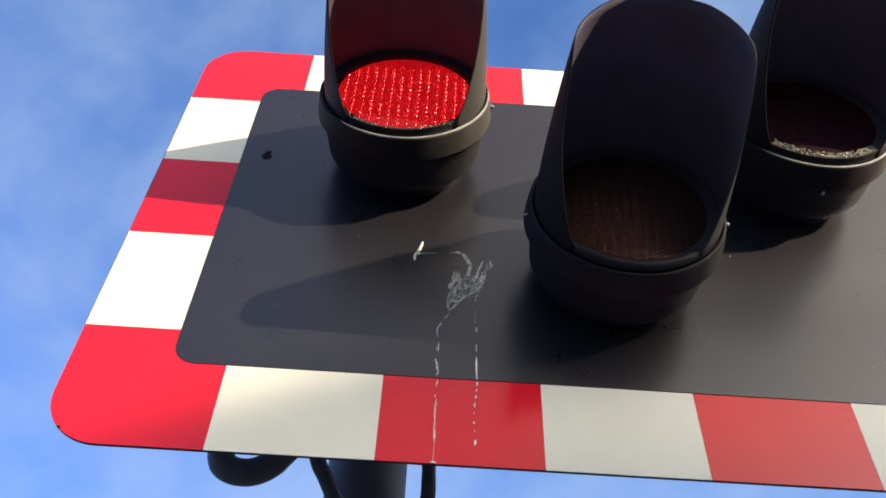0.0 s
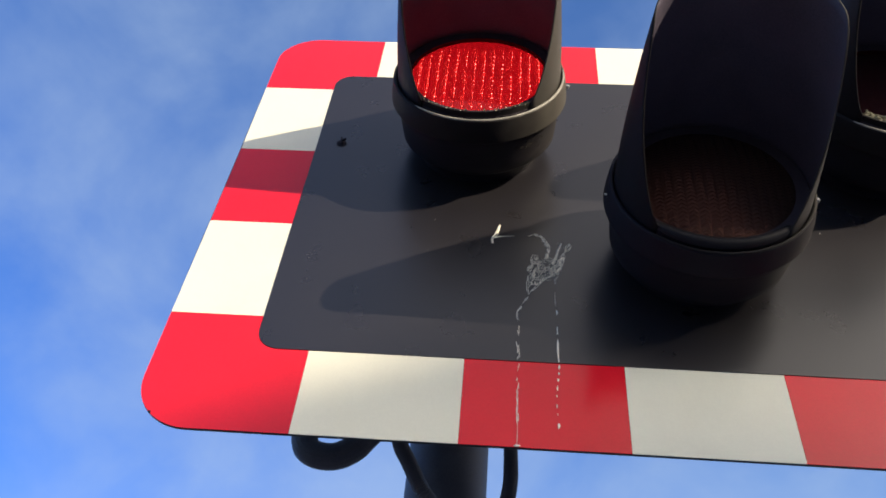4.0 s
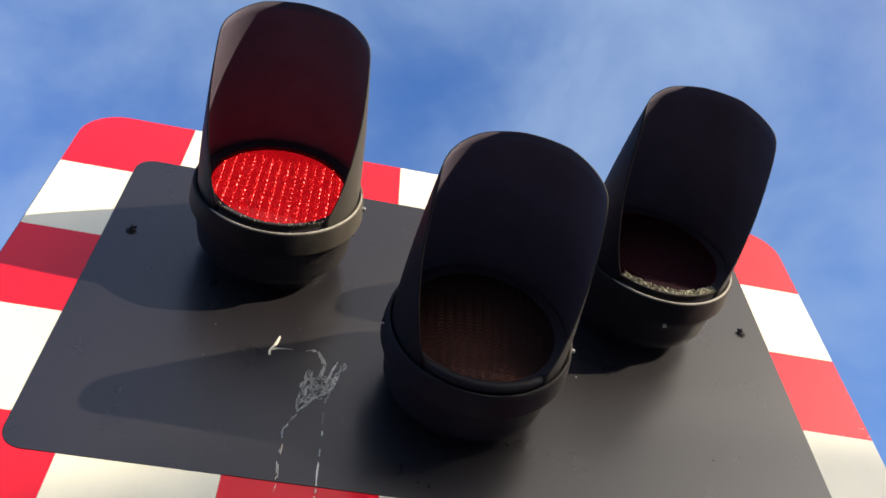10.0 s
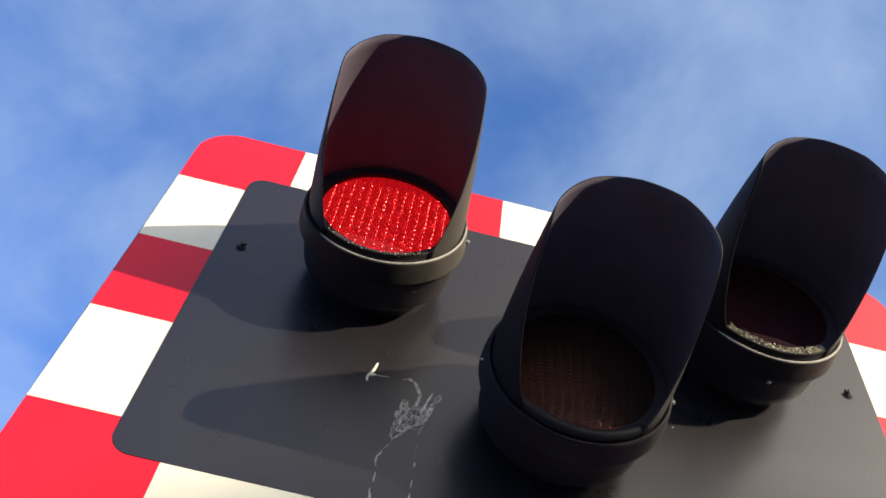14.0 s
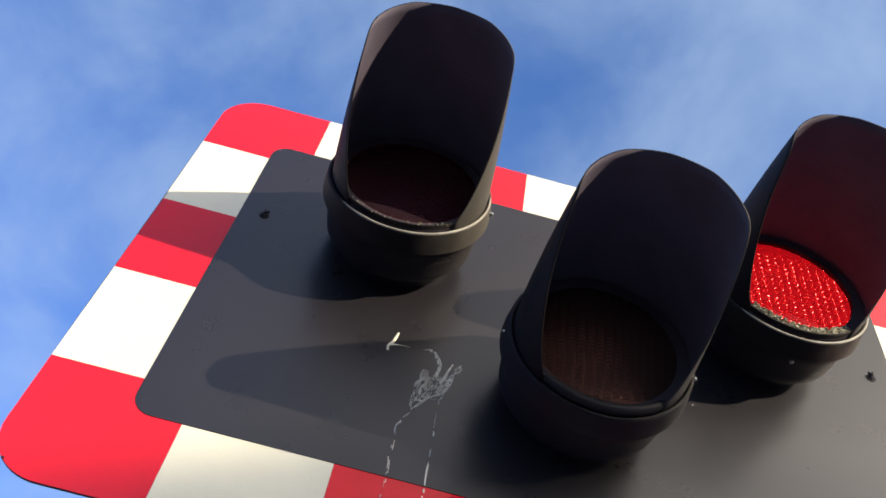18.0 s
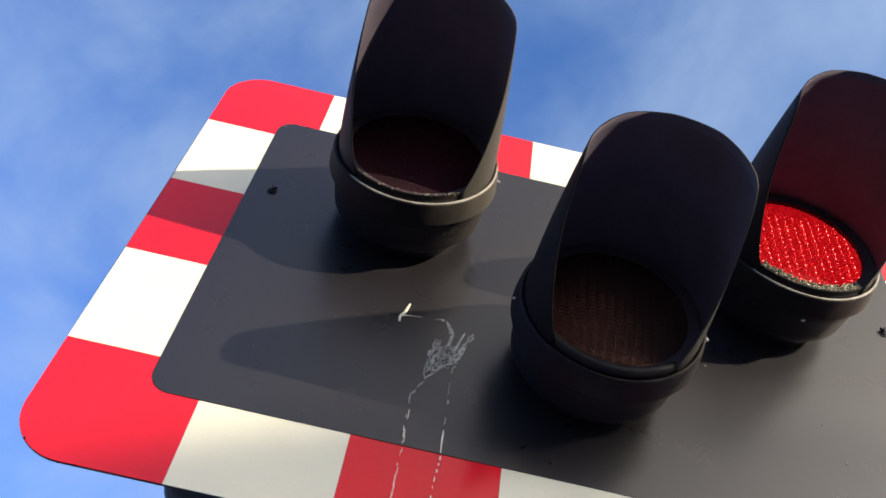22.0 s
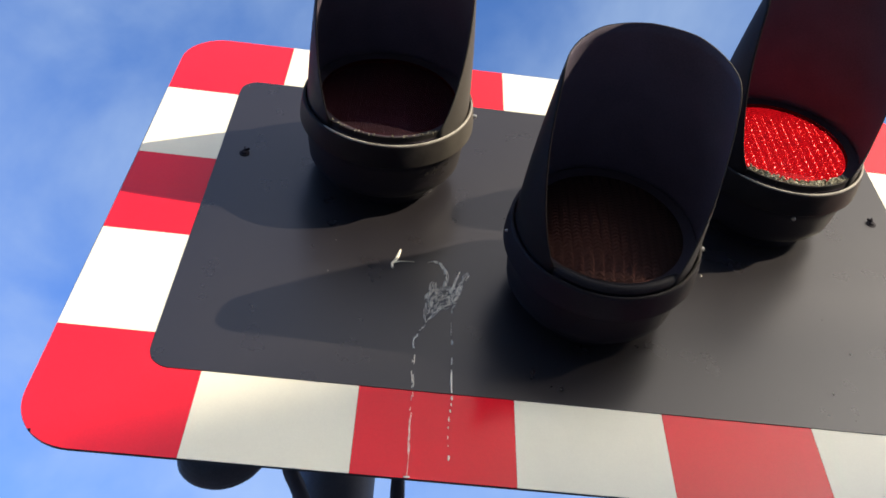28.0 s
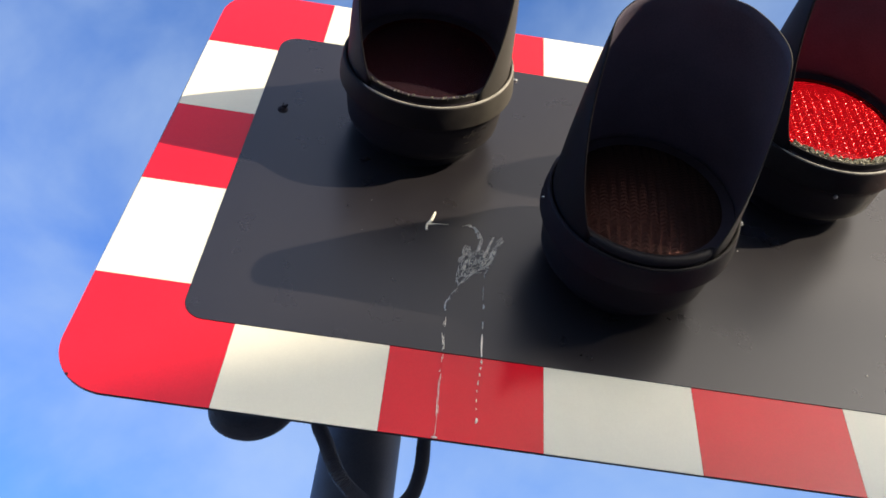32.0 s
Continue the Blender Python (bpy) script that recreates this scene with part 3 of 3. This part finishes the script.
def build_lamp(name, x, z, label, lens_mat, lit, seed, crust, ring_mat, yaw, pitch):
    lamp = tagged(new(name), label, "signal lamp", group="lamps on the signal board")
    lamp.location = (x, 0, Z0 + z)
    lamp.rotation_euler = (radians(pitch), 0, radians(yaw))
    # drum that narrows in steps to a neck on the board; hollow, open to the front
    bm = bmesh.new()
    lathe(bm, [(0.100, -0.0025), (0.101, -0.026), (0.112, -0.029), (0.119, -0.033), (0.126, -0.042), (0.1275, -0.055), (0.130, -0.082), (0.1335, -0.0935), (0.1345, -0.1), (0.1345, -0.1225),
               (0.1325, -0.1225), (0.1315, -0.1), (0.130, -0.0975), (0.0, -0.0965)], 72)
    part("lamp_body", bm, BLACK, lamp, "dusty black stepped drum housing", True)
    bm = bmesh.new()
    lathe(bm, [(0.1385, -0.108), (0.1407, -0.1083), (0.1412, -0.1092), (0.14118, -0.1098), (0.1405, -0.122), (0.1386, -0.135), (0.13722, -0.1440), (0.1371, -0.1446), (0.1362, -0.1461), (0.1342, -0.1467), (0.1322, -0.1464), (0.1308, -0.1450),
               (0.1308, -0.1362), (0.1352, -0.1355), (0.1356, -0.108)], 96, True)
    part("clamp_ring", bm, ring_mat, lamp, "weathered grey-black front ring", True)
    bm = bmesh.new()
    lathe(bm, [(0.1276, -0.1410), (0.1276, -0.1472), (0.1270, -0.1478), (0.1088, -0.1478), (0.1088, -0.1410)], 96, True)
    part("gasket", bm, INNER, lamp, "black rubber lens gasket")
    # bead along the bare front edge; pale on the red heads as a painted sunlit line
    bm = bmesh.new()
    arc_tube(bm, 0.1341, -0.1464, 0.0019, 84, 224)
    part("edge_bead", bm, LIT_EDGE if lit else RING, lamp, "thin edge of the ring, coloured as its sunlit line", True)
    bm = bmesh.new()
    lip = [[], []]
    for i in range(41):
        a = radians(180 - 44 + 88 * i / 40)
        for row, r in zip(lip, (0.1272, 0.1245)):
            row.append([bm.verts.new((r * math.sin(a), y, r * math.cos(a))) for y in (-0.139, -0.1572)])
    for (a0, a1), (b0, b1), (c0, c1), (d0, d1) in zip(lip[0], lip[0][1:], lip[1], lip[1][1:]):
        bm.faces.new((a0, b0, b1, a1))
        bm.faces.new((c0, d0, d1, c1))
        bm.faces.new((a1, b1, d1, c1))
        bm.faces.new((a0, b0, d0, c0))
    for i in (0, -1):
        bm.faces.new((*lip[0][i], *lip[1][i][::-1]))
    part("lower_lip", bm, ring_mat, lamp, "worn metal lip under the lens")
    if not lit:
        # rolled rubber lip in front of the amber lens
        bm = bmesh.new()
        arc_tube(bm, 0.1225, -0.1515, 0.0082, 134, 226, 6)
        part("rolled_lip", bm, RUBBER, lamp, "rolled black rubber lip", True)
    part("visor", visor_mesh(), (VISOR, HOOD_LIFTED, RING), lamp, "long cut-away black hood, its lining paled to lift the shade", True)
    lens = part("lens", lens_mesh(0.010, 0.0125, 0.0118, 0.0010, 1.0) if lit else lens_mesh(0.016, 0.0135, 0.0066, 0.0012, 1.3, 220), lens_mat, lamp, "moulded amber lens" if not lit else "moulded red lens", True)
    lens.location = (0, -0.1480, 0)
    bm = bmesh.new()
    lathe(bm, [(0.1320, -0.121), (0.1305, -0.1005), (0.129, -0.0985), (0.0, -0.0975)], 48)
    part("cavity_liner", bm, INNER, lamp, "matt black liner", True)
    if crust:
        tagged(part("grit_crust", crust_mesh(seed, crust), CRUST, lamp, "pale lichen and grit on the lower lip"), kind="stuff")
    for a in {3: (94,), 5: (94, -94), 7: (94, -94, 178)}[seed]:
        bm = bmesh.new()
        q = 0.55 if a == -94 else 1.0
        lathe(bm, [(0.0, -0.0045 * q), (0.0022 * q, -0.0042 * q), (0.0034 * q, -0.003 * q), (0.0034 * q, 0.002), (0.0, 0.002)], 12)
        screw = part("screw", bm, STEEL, lamp, "small bright screw")
        r, y = (0.1405, -0.131) if a != 178 else (0.1340, -0.0985)
        screw.matrix_local = Matrix.Translation((r * math.sin(radians(a)), y, r * math.cos(radians(a)))) @ Matrix.Rotation(radians(a), 4, "Y") @ Matrix.Rotation(radians(-90), 4, "X")
    if seed == 3:
        # paint scuffed off the lower side of the drum
        bm, rng = bmesh.new(), random.Random(5)
        for k in range(30):
            a, y, long, w = radians(rng.gauss(138, 6)), rng.gauss(-0.080, 0.006), rng.uniform(0.002, 0.006), rng.uniform(0.0003, 0.0007)
            r = float(np.interp(-y, (0.055, 0.082, 0.0935, 0.1), (0.1275, 0.130, 0.1335, 0.1345))) + 0.0004
            rows = [[bm.verts.new(((r + h) * math.sin(a + da / r), y + q * 0.6 * long, (r + h) * math.cos(a + da / r))) for da, h in ((q * long - w, -0.0008), (q * long, 0.0002), (q * long + w, -0.0008))] for q in (-0.5, 0.0, 0.5)]
            for one, two in zip(rows, rows[1:]):
                for c in (0, 1):
                    bm.faces.new((one[c], one[c + 1], two[c + 1], two[c]))
        tagged(part("scuff_marks", bm, SCUFF, lamp, "greyish scuffed paint"), kind="stuff")
    slats = []
    if lit:
        for k in range(SLATS):
            cx = (k - (SLATS - 1) / 2) * SLAT_W
            far = abs(cx) + SLAT_W / 2
            half = math.sqrt(max(0.1200**2 - far**2, 0.03**2))
            slat = part("lamp_slat", slat_mesh(half), (SLAT_BACK, GLOW, GLOW_DOT, GLOW_SPOT, GLOW_DIM), lamp, "narrow lamp strip, one face lit")
            slat.location = (cx, SLAT_Y, 0)
            slats.append((slat, cx))
    else:
        bm = bmesh.new()
        lathe(bm, [(0.114, -0.141), (0.1, -0.125), (0.05, -0.108), (0.0, -0.103)], 48)
        part("reflector", bm, INNER, lamp, "dull unlit reflector", True)
    return slats


left_slats = build_lamp("red_lamp", -0.3185, 0.4685, "flashing red signal lamp with a long dusty black hood", LENS_RED, True, 3, 60, RING, -0.63, -0.38)
right_slats = build_lamp("red_lamp", 0.3303, 0.4648, "flashing red signal lamp with a lichen-crusted ring under its black hood", LENS_RED, True, 7, 560, RING, -0.46, -0.33)
build_lamp("amber_lamp", 0.0096, 0.2111, "unlit amber signal lamp with a long black hood", LENS_AMBER, False, 5, 0, BLACK, -1.0, 1.62)


# ---------------------------------------------------------------- post and conduits
def build_post():
    post = tagged(new("signal_post"), "black painted steel post behind the signal board", "post")
    post.location = (-0.339, 0.25, 0)
    bm = bmesh.new()
    n = 48
    rings = [[bm.verts.new((0.0605 * r * math.cos(2 * math.pi * i / n), 0.0605 * r * math.sin(2 * math.pi * i / n), z)) for i in range(n)]
             for r, z in ((1.0, 0.0), (1.0, 3.2), (0.97, 3.215), (0.6, 3.23), (0.05, 3.235))]
    for a, b in zip(rings, rings[1:]):
        for i in range(n):
            bm.faces.new((a[i], a[(i + 1) % n], b[(i + 1) % n], b[i]))
    bm.faces.new(rings[-1])
    part("tube", bm, POST, post, "black painted steel tube", True)
    bm = bmesh.new()
    box(bm, -0.15, -0.15, 0.0, 0.15, 0.15, 0.02, 0.004)
    part("base_plate", bm, POST, post)
    for z in (Z0 + 0.16, Z0 + 0.52):
        bm = bmesh.new()
        box(bm, -0.035, -0.22, z - 0.025, 0.035, -0.054, z + 0.025, 0.004)
        part("clamp_block", bm, STEEL, post, "galvanised clamp to the board")


def smooth_path(points, n):
    pts = [Vector(p) for p in points]
    pts = [2 * pts[0] - pts[1]] + pts + [2 * pts[-1] - pts[-2]]
    out = []
    for i in range(1, len(pts) - 2):
        a, b, c, d = pts[i - 1 : i + 3]
        for k in range(n):
            t = k / n
            out.append(0.5 * (2 * b + (c - a) * t + (2 * a - 5 * b + 4 * c - d) * t * t + (3 * b - a - 3 * c + d) * t**3))
    return out + [pts[-2]]


def build_conduit(points, radius, label, pitch=0.0034, groove=0.975):
    line = smooth_path(points, 40)
    # even steps along the path, four to each ridge
    dist = [0.0]
    for a, b in zip(line, line[1:]):
        dist.append(dist[-1] + (b - a).length)
    count = int(dist[-1] / pitch) * 4
    bm = bmesh.new()
    rings, j, side = [], 0, Vector((0, 1, 0))
    for k in range(count + 1):
        s = dist[-1] * k / count
        while j < len(dist) - 2 and dist[j + 1] < s:
            j += 1
        f = (s - dist[j]) / max(dist[j + 1] - dist[j], 1e-9)
        at, way = line[j].lerp(line[j + 1], f), (line[j + 1] - line[j]).normalized()
        side = (side - way * side.dot(way)).normalized()
        up = way.cross(side)
        r = radius * (1.0, 1.0, groove, groove)[k % 4]
        rings.append([bm.verts.new(at + r * (math.cos(q * math.pi / 9) * side + math.sin(q * math.pi / 9) * up)) for q in range(18)])
    for a, b in zip(rings, rings[1:]):
        for i in range(18):
            bm.faces.new((a[i], a[(i + 1) % 18], b[(i + 1) % 18], b[i]))
    bm.faces.new(rings[0])
    bm.faces.new(rings[-1])
    tagged(part("flexible_conduit", bm, CONDUIT), label, "conduit", group="conduits behind the board")


build_post()
build_conduit([(-0.50, 0.045, 2.60), (-0.54, 0.11, 2.52), (-0.546, 0.165, 2.445), (-0.541, 0.17, 2.4149), (-0.5256, 0.17, 2.4021), (-0.5045, 0.17, 2.399), (-0.4873, 0.17, 2.4035), (-0.4706, 0.168, 2.4139),
               (-0.459, 0.165, 2.4274), (-0.435, 0.15, 2.455), (-0.40, 0.09, 2.50), (-0.38, 0.04, 2.56)],
              0.0195, "thick black ribbed conduit looping below the board", 0.003, 0.994)
build_conduit([(-0.43, 0.035, 2.55), (-0.412, 0.085, 2.44), (-0.3976, 0.10, 2.3831), (-0.3833, 0.10, 2.3546), (-0.3571, 0.11, 2.3114), (-0.3266, 0.13, 2.2927), (-0.3018, 0.15, 2.2915), (-0.2778, 0.165, 2.2990),
               (-0.2616, 0.178, 2.3221), (-0.2520, 0.185, 2.3446), (-0.2455, 0.19, 2.385), (-0.2455, 0.19, 2.4281), (-0.25, 0.14, 2.50), (-0.255, 0.04, 2.56)], 0.0108, "black ribbed conduit hanging in a loop before the post", 0.0030, 0.90)


# ---------------------------------------------------------------- bird dropping
def blob(bm, x, z, w, h, rng, y=-0.0025, lift=0.0006):
    n = 9
    rise = lift * rng.uniform(0.5, 1.6)
    ring, top = [], []
    for i in range(n):
        a = 2 * math.pi * i / n
        k = rng.uniform(0.7, 1.2)
        ring.append(bm.verts.new((x + w * k * math.cos(a), y, z + h * k * math.sin(a))))
        top.append(bm.verts.new((x + 0.7 * w * k * math.cos(a), y - rise, z + 0.7 * h * k * math.sin(a))))
    for i in range(n):
        bm.faces.new((ring[i], ring[(i + 1) % n], top[(i + 1) % n], top[i]))
    bm.faces.new(top)


def ribbon(bm, points, width, fill, rng, lift=0.0004):
    """A thin dried stroke of uneven width, broken into lengths."""
    line = smooth_path([(x, 0, z) for x, z in points], 14)
    k = 0
    while k < len(line) - 2:
        run = rng.randint(2, 9)
        if rng.random() < fill:
            bit = line[k : k + run + 1]
            if len(bit) > 2:
                rise = lift * rng.uniform(0.5, 1.6)
                rows = []
                for i, p in enumerate(bit):
                    way = (bit[min(i + 1, len(bit) - 1)] - bit[max(i - 1, 0)]).normalized()
                    out = Vector((way.z, 0, -way.x))
                    w = width * rng.uniform(0.45, 1.1) * (0.35 if i in (0, len(bit) - 1) else 1.0)
                    y = -0.0014 if p.z < -0.001 else -0.0026
                    q = p + out * rng.gauss(0, width * 0.18)
                    rows.append([bm.verts.new((q.x + out.x * w * s, y - (rise if s == 0 else 0), q.z + out.z * w * s)) for s in (-0.5, 0, 0.5)])
                for a, b in zip(rows, rows[1:]):
                    bm.faces.new((a[0], b[0], b[1], a[1]))
                    bm.faces.new((a[1], b[1], b[2], a[2]))
        k += run


def stroke(bm, points, widths, rng, lift=0.002, y=-0.0024):
    """A thick dried stroke, domed, with a width that runs from point to point."""
    line = smooth_path([(x, 0, z) for x, z in points], 6)
    rows = []
    for i, p in enumerate(line):
        way = (line[min(i + 1, len(line) - 1)] - line[max(i - 1, 0)]).normalized()
        out = Vector((way.z, 0, -way.x))
        w = float(np.interp(i / (len(line) - 1) * (len(widths) - 1), range(len(widths)), widths)) * rng.uniform(0.88, 1.12)
        rows.append([bm.verts.new((p.x + out.x * w * s, y - lift * h, p.z + out.z * w * s)) for s, h in ((-0.5, 0), (-0.32, 0.8), (0, 1), (0.32, 0.8), (0.5, 0))])
    for a, b in zip(rows, rows[1:]):
        for k in range(4):
            bm.faces.new((a[k], b[k], b[k + 1], a[k + 1]))
    bm.faces.new(rows[0])
    bm.faces.new(rows[-1])


def build_dropping():
    rng = random.Random(11)
    mess = tagged(new("bird_dropping"), "dried white bird dropping splashed and run down the board", "bird dropping")
    mess.location = (0, 0, Z0)
    # hammer-shaped fleck with a thin tail
    bm = bmesh.new()
    stroke(bm, [(-0.2762, 0.2668), (-0.2792, 0.2533), (-0.2821, 0.2442), (-0.285, 0.2391), (-0.287, 0.2344), (-0.2860, 0.2255)], (0.0030, 0.0052, 0.0052, 0.0046, 0.0042, 0.0036), rng)
    stroke(bm, [(-0.2838, 0.239), (-0.2770, 0.2408), (-0.2695, 0.2420), (-0.2535, 0.2436)], (0.0046, 0.0026, 0.0014, 0.0005), rng, 0.001)
    part("thick_fleck", bm, DROPPING_THICK, mess, "thick cream fleck")
    # curled smear
    bm = bmesh.new()
    arc = [(-0.2305, 0.2458), (-0.2244, 0.2484), (-0.2165, 0.2459), (-0.2098, 0.2374), (-0.2034, 0.2245), (-0.2029, 0.2119), (-0.2059, 0.1962)]
    for d, w, fill in ((-0.0026, 0.0008, 0.55), (-0.0012, 0.0009, 0.65), (0.0, 0.0012, 0.8), (0.0013, 0.0010, 0.75), (0.0024, 0.0013, 0.85)):
        ribbon(bm, [(x + d, z + 0.6 * d) for x, z in arc], w, fill, rng)
    tagged(part("smear", bm, DROPPING, mess), kind="stuff")
    # webbed splash: two spikes to the upper right, a lobe on the left, a rim below, fine curls between
    bm = bmesh.new()
    for d in (-0.0012, 0.0, 0.0012):
        ribbon(bm, [(-0.1980 + d, 0.184), (-0.1927 + d, 0.1986), (-0.188 + d, 0.2149), (-0.1825 + 0.4 * d, 0.2318)], 0.0013, 0.9, rng)
    for d in np.linspace(-0.0026, 0.0032, 6):
        ribbon(bm, [(-0.1857 + d, 0.1822), (-0.1822 + d, 0.2017 - d), (-0.1758 + d, 0.2186 - 1.3 * d), (-0.1685 + 0.5 * d, 0.2297 - d)], 0.0013, 0.7, rng)
    for d in np.linspace(-0.003, 0.0075, 7):
        ribbon(bm, [(-0.222 + d, 0.2056), (-0.2262 + d, 0.1914), (-0.2305 + d, 0.1714), (-0.2315 + d, 0.151), (-0.2328 + 0.5 * d, 0.1348)], rng.uniform(0.0007, 0.0013), 0.62, rng)
    for d in (0.0, 0.0016, 0.0034):
        ribbon(bm, [(-0.2315, 0.1195 + d), (-0.2175 - 0.3 * d, 0.14 + d), (-0.2074, 0.154 + d), (-0.1964, 0.1628 + d), (-0.1859, 0.1764 + d), (-0.1793 - d, 0.1929)], 0.0013, 0.8, rng)
    for k in range(150):
        u, v = rng.random(), rng.random()
        x, z = -0.2285 + 0.042 * u, 0.136 + 0.032 * u + (0.050 - 0.016 * u) * v
        turn, size = rng.uniform(0, 6.3), rng.uniform(0.0014, 0.0044)
        curl = [(x + size * math.cos(turn + q), z + 1.15 * size * math.sin(turn + q)) for q in (0.0, 0.8, 1.6, 2.4, 3.2)]
        ribbon(bm, curl, rng.uniform(0.0007, 0.0014), 0.78, rng)
    for d in (0.0, 0.0014):
        ribbon(bm, [(-0.190 + d, 0.161), (-0.1936 + d, 0.1539), (-0.1938 + d, 0.1448)], 0.0011, 0.85, rng)
    tagged(part("splash", bm, DROPPING, mess, "wide thin white splash"), kind="stuff")
    # the longer run
    bm = bmesh.new()
    for d in (-0.0008, 0.0008):
        ribbon(bm, [(-0.2333 + d, 0.1348), (-0.2325 + d, 0.1178), (-0.2386 + d, 0.1045), (-0.2437 + d, 0.0925)], 0.0013, 0.75, rng)
    ribbon(bm, [(-0.2435, 0.0935), (-0.2465, 0.0885), (-0.2470, 0.0800), (-0.2455, 0.0720)], 0.0026, 0.9, rng)
    for d, w, fill in ((-0.0011, 0.0012, 0.55), (0.0011, 0.0012, 0.55), (0.0, 0.0010, 0.4)):
        ribbon(bm, [(-0.2450 + d, 0.062), (-0.2448 + d, 0.0539), (-0.2456 + d, 0.0327), (-0.2440 + d, 0.0132), (-0.2436 + d, 0.0015)], w, fill, rng)
        ribbon(bm, [(-0.2440 + d, -0.002), (-0.2448 + d, -0.03), (-0.2440 + d, -0.0449), (-0.2436 + d, -0.09), (-0.2436 + d, -0.131)], 0.8 * w, 0.42, rng)
    blob(bm, -0.2436, -0.1312, 0.0045, 0.0016, rng, -0.0014, 0.001)
    tagged(part("run", bm, DROPPING, mess), kind="stuff")
    # the shorter run, in drops
    bm = bmesh.new()
    ribbon(bm, [(-0.1938, 0.142), (-0.1940, 0.118), (-0.1935, 0.098)], 0.0008, 0.35, rng)
    stroke(bm, [(-0.1928, 0.0945), (-0.1918, 0.0900), (-0.1926, 0.0850)], (0.0012, 0.0026, 0.0012), rng, 0.0005)
    ribbon(bm, [(-0.1932, 0.084), (-0.1922, 0.07), (-0.1918, 0.0587), (-0.1916, 0.045)], 0.0017, 0.7, rng)
    stroke(bm, [(-0.1918, 0.040), (-0.1917, 0.0325), (-0.1918, 0.022), (-0.1914, 0.010), (-0.1908, 0.0015)], (0.0010, 0.0024, 0.0028, 0.0018, 0.0016), rng, 0.0006)
    for x, z, w, h in ((-0.1906, -0.006, 0.0016, 0.0045), (-0.1912, -0.0168, 0.0011, 0.0030), (-0.1922, -0.0275, 0.0014, 0.0040), (-0.1936, -0.0405, 0.0010, 0.0050), (-0.1944, -0.0535, 0.0008, 0.0028),
                       (-0.1944, -0.0690, 0.0009, 0.0040), (-0.1938, -0.0815, 0.0008, 0.0018), (-0.1928, -0.0990, 0.0022, 0.0050)):
        blob(bm, x, z, 0.8 * w, 0.9 * h, rng, -0.0014, 0.0007)
    tagged(part("run", bm, DROPPING, mess), kind="stuff")
    # stray flecks on the panel
    bm = bmesh.new()
    for x, z in ((0.2072, 0.279), (-0.3765, 0.2733), (-0.3815, 0.206), (0.411, 0.1425), (0.360, 0.063), (-0.585, 0.665)):
        blob(bm, x, z, *((0.0012, 0.0015) if x > 0 else (0.0004, 0.0007)), rng)
    for x, z in ((0.712, 0.262), (0.719, 0.2615), (0.722, 0.245)):
        blob(bm, x, z, 0.0022, 0.0006, rng, -0.0014, 0.0004)
    tagged(part("flecks", bm, DROPPING, mess), kind="stuff")


build_dropping()


# ---------------------------------------------------------------- what moves
PERIOD, FIRST_OFF, DARK = 0.77, 0.2156, 0.40


def flashes():
    """The times at which the lamps change over: the left lamp goes dark, then lit, and so on."""
    changes = []
    k = -1
    while True:
        for at in (FIRST_OFF + k * PERIOD, FIRST_OFF + DARK + k * PERIOD):
            if 0.05 < at < 32.0:
                whole = round(at)
                start = at - 0.03
                if 0 <= whole - at < 0.06:
                    start = whole - 2 / 30
                elif 0 < at - whole < 0.06:
                    start = whole
                changes.append(start)
        k += 1
        if k * PERIOD > 33:
            return changes


def turning(x, lit_first):
    """Half a turn of a lamp strip about its upright axis at each change, there and back, in two short steps."""
    face, back = 0.5, 179.5
    angle = face if lit_first else back
    rows = [(0.0, pose(x, SLAT_Y, 0, 0, 0, angle))]
    for start in flashes():
        if start > 0.02:
            rows.append((start, pose(x, SLAT_Y, 0, 0, 0, angle)))
        angle = face + back - angle
        for step, turn in ((1, 90.0), (2, angle)):
            if start + step / 30 <= 32.0:
                rows.append((start + step / 30, pose(x, SLAT_Y, 0, 0, 0, turn)))
    rows.append((32.0, pose(x, SLAT_Y, 0, 0, 0, angle)))
    return rows


def motions():
    for slats, lit_first in ((left_slats, True), (right_slats, False)):
        for slat, x in slats:
            walk(slat, turning(x, lit_first))


motions()
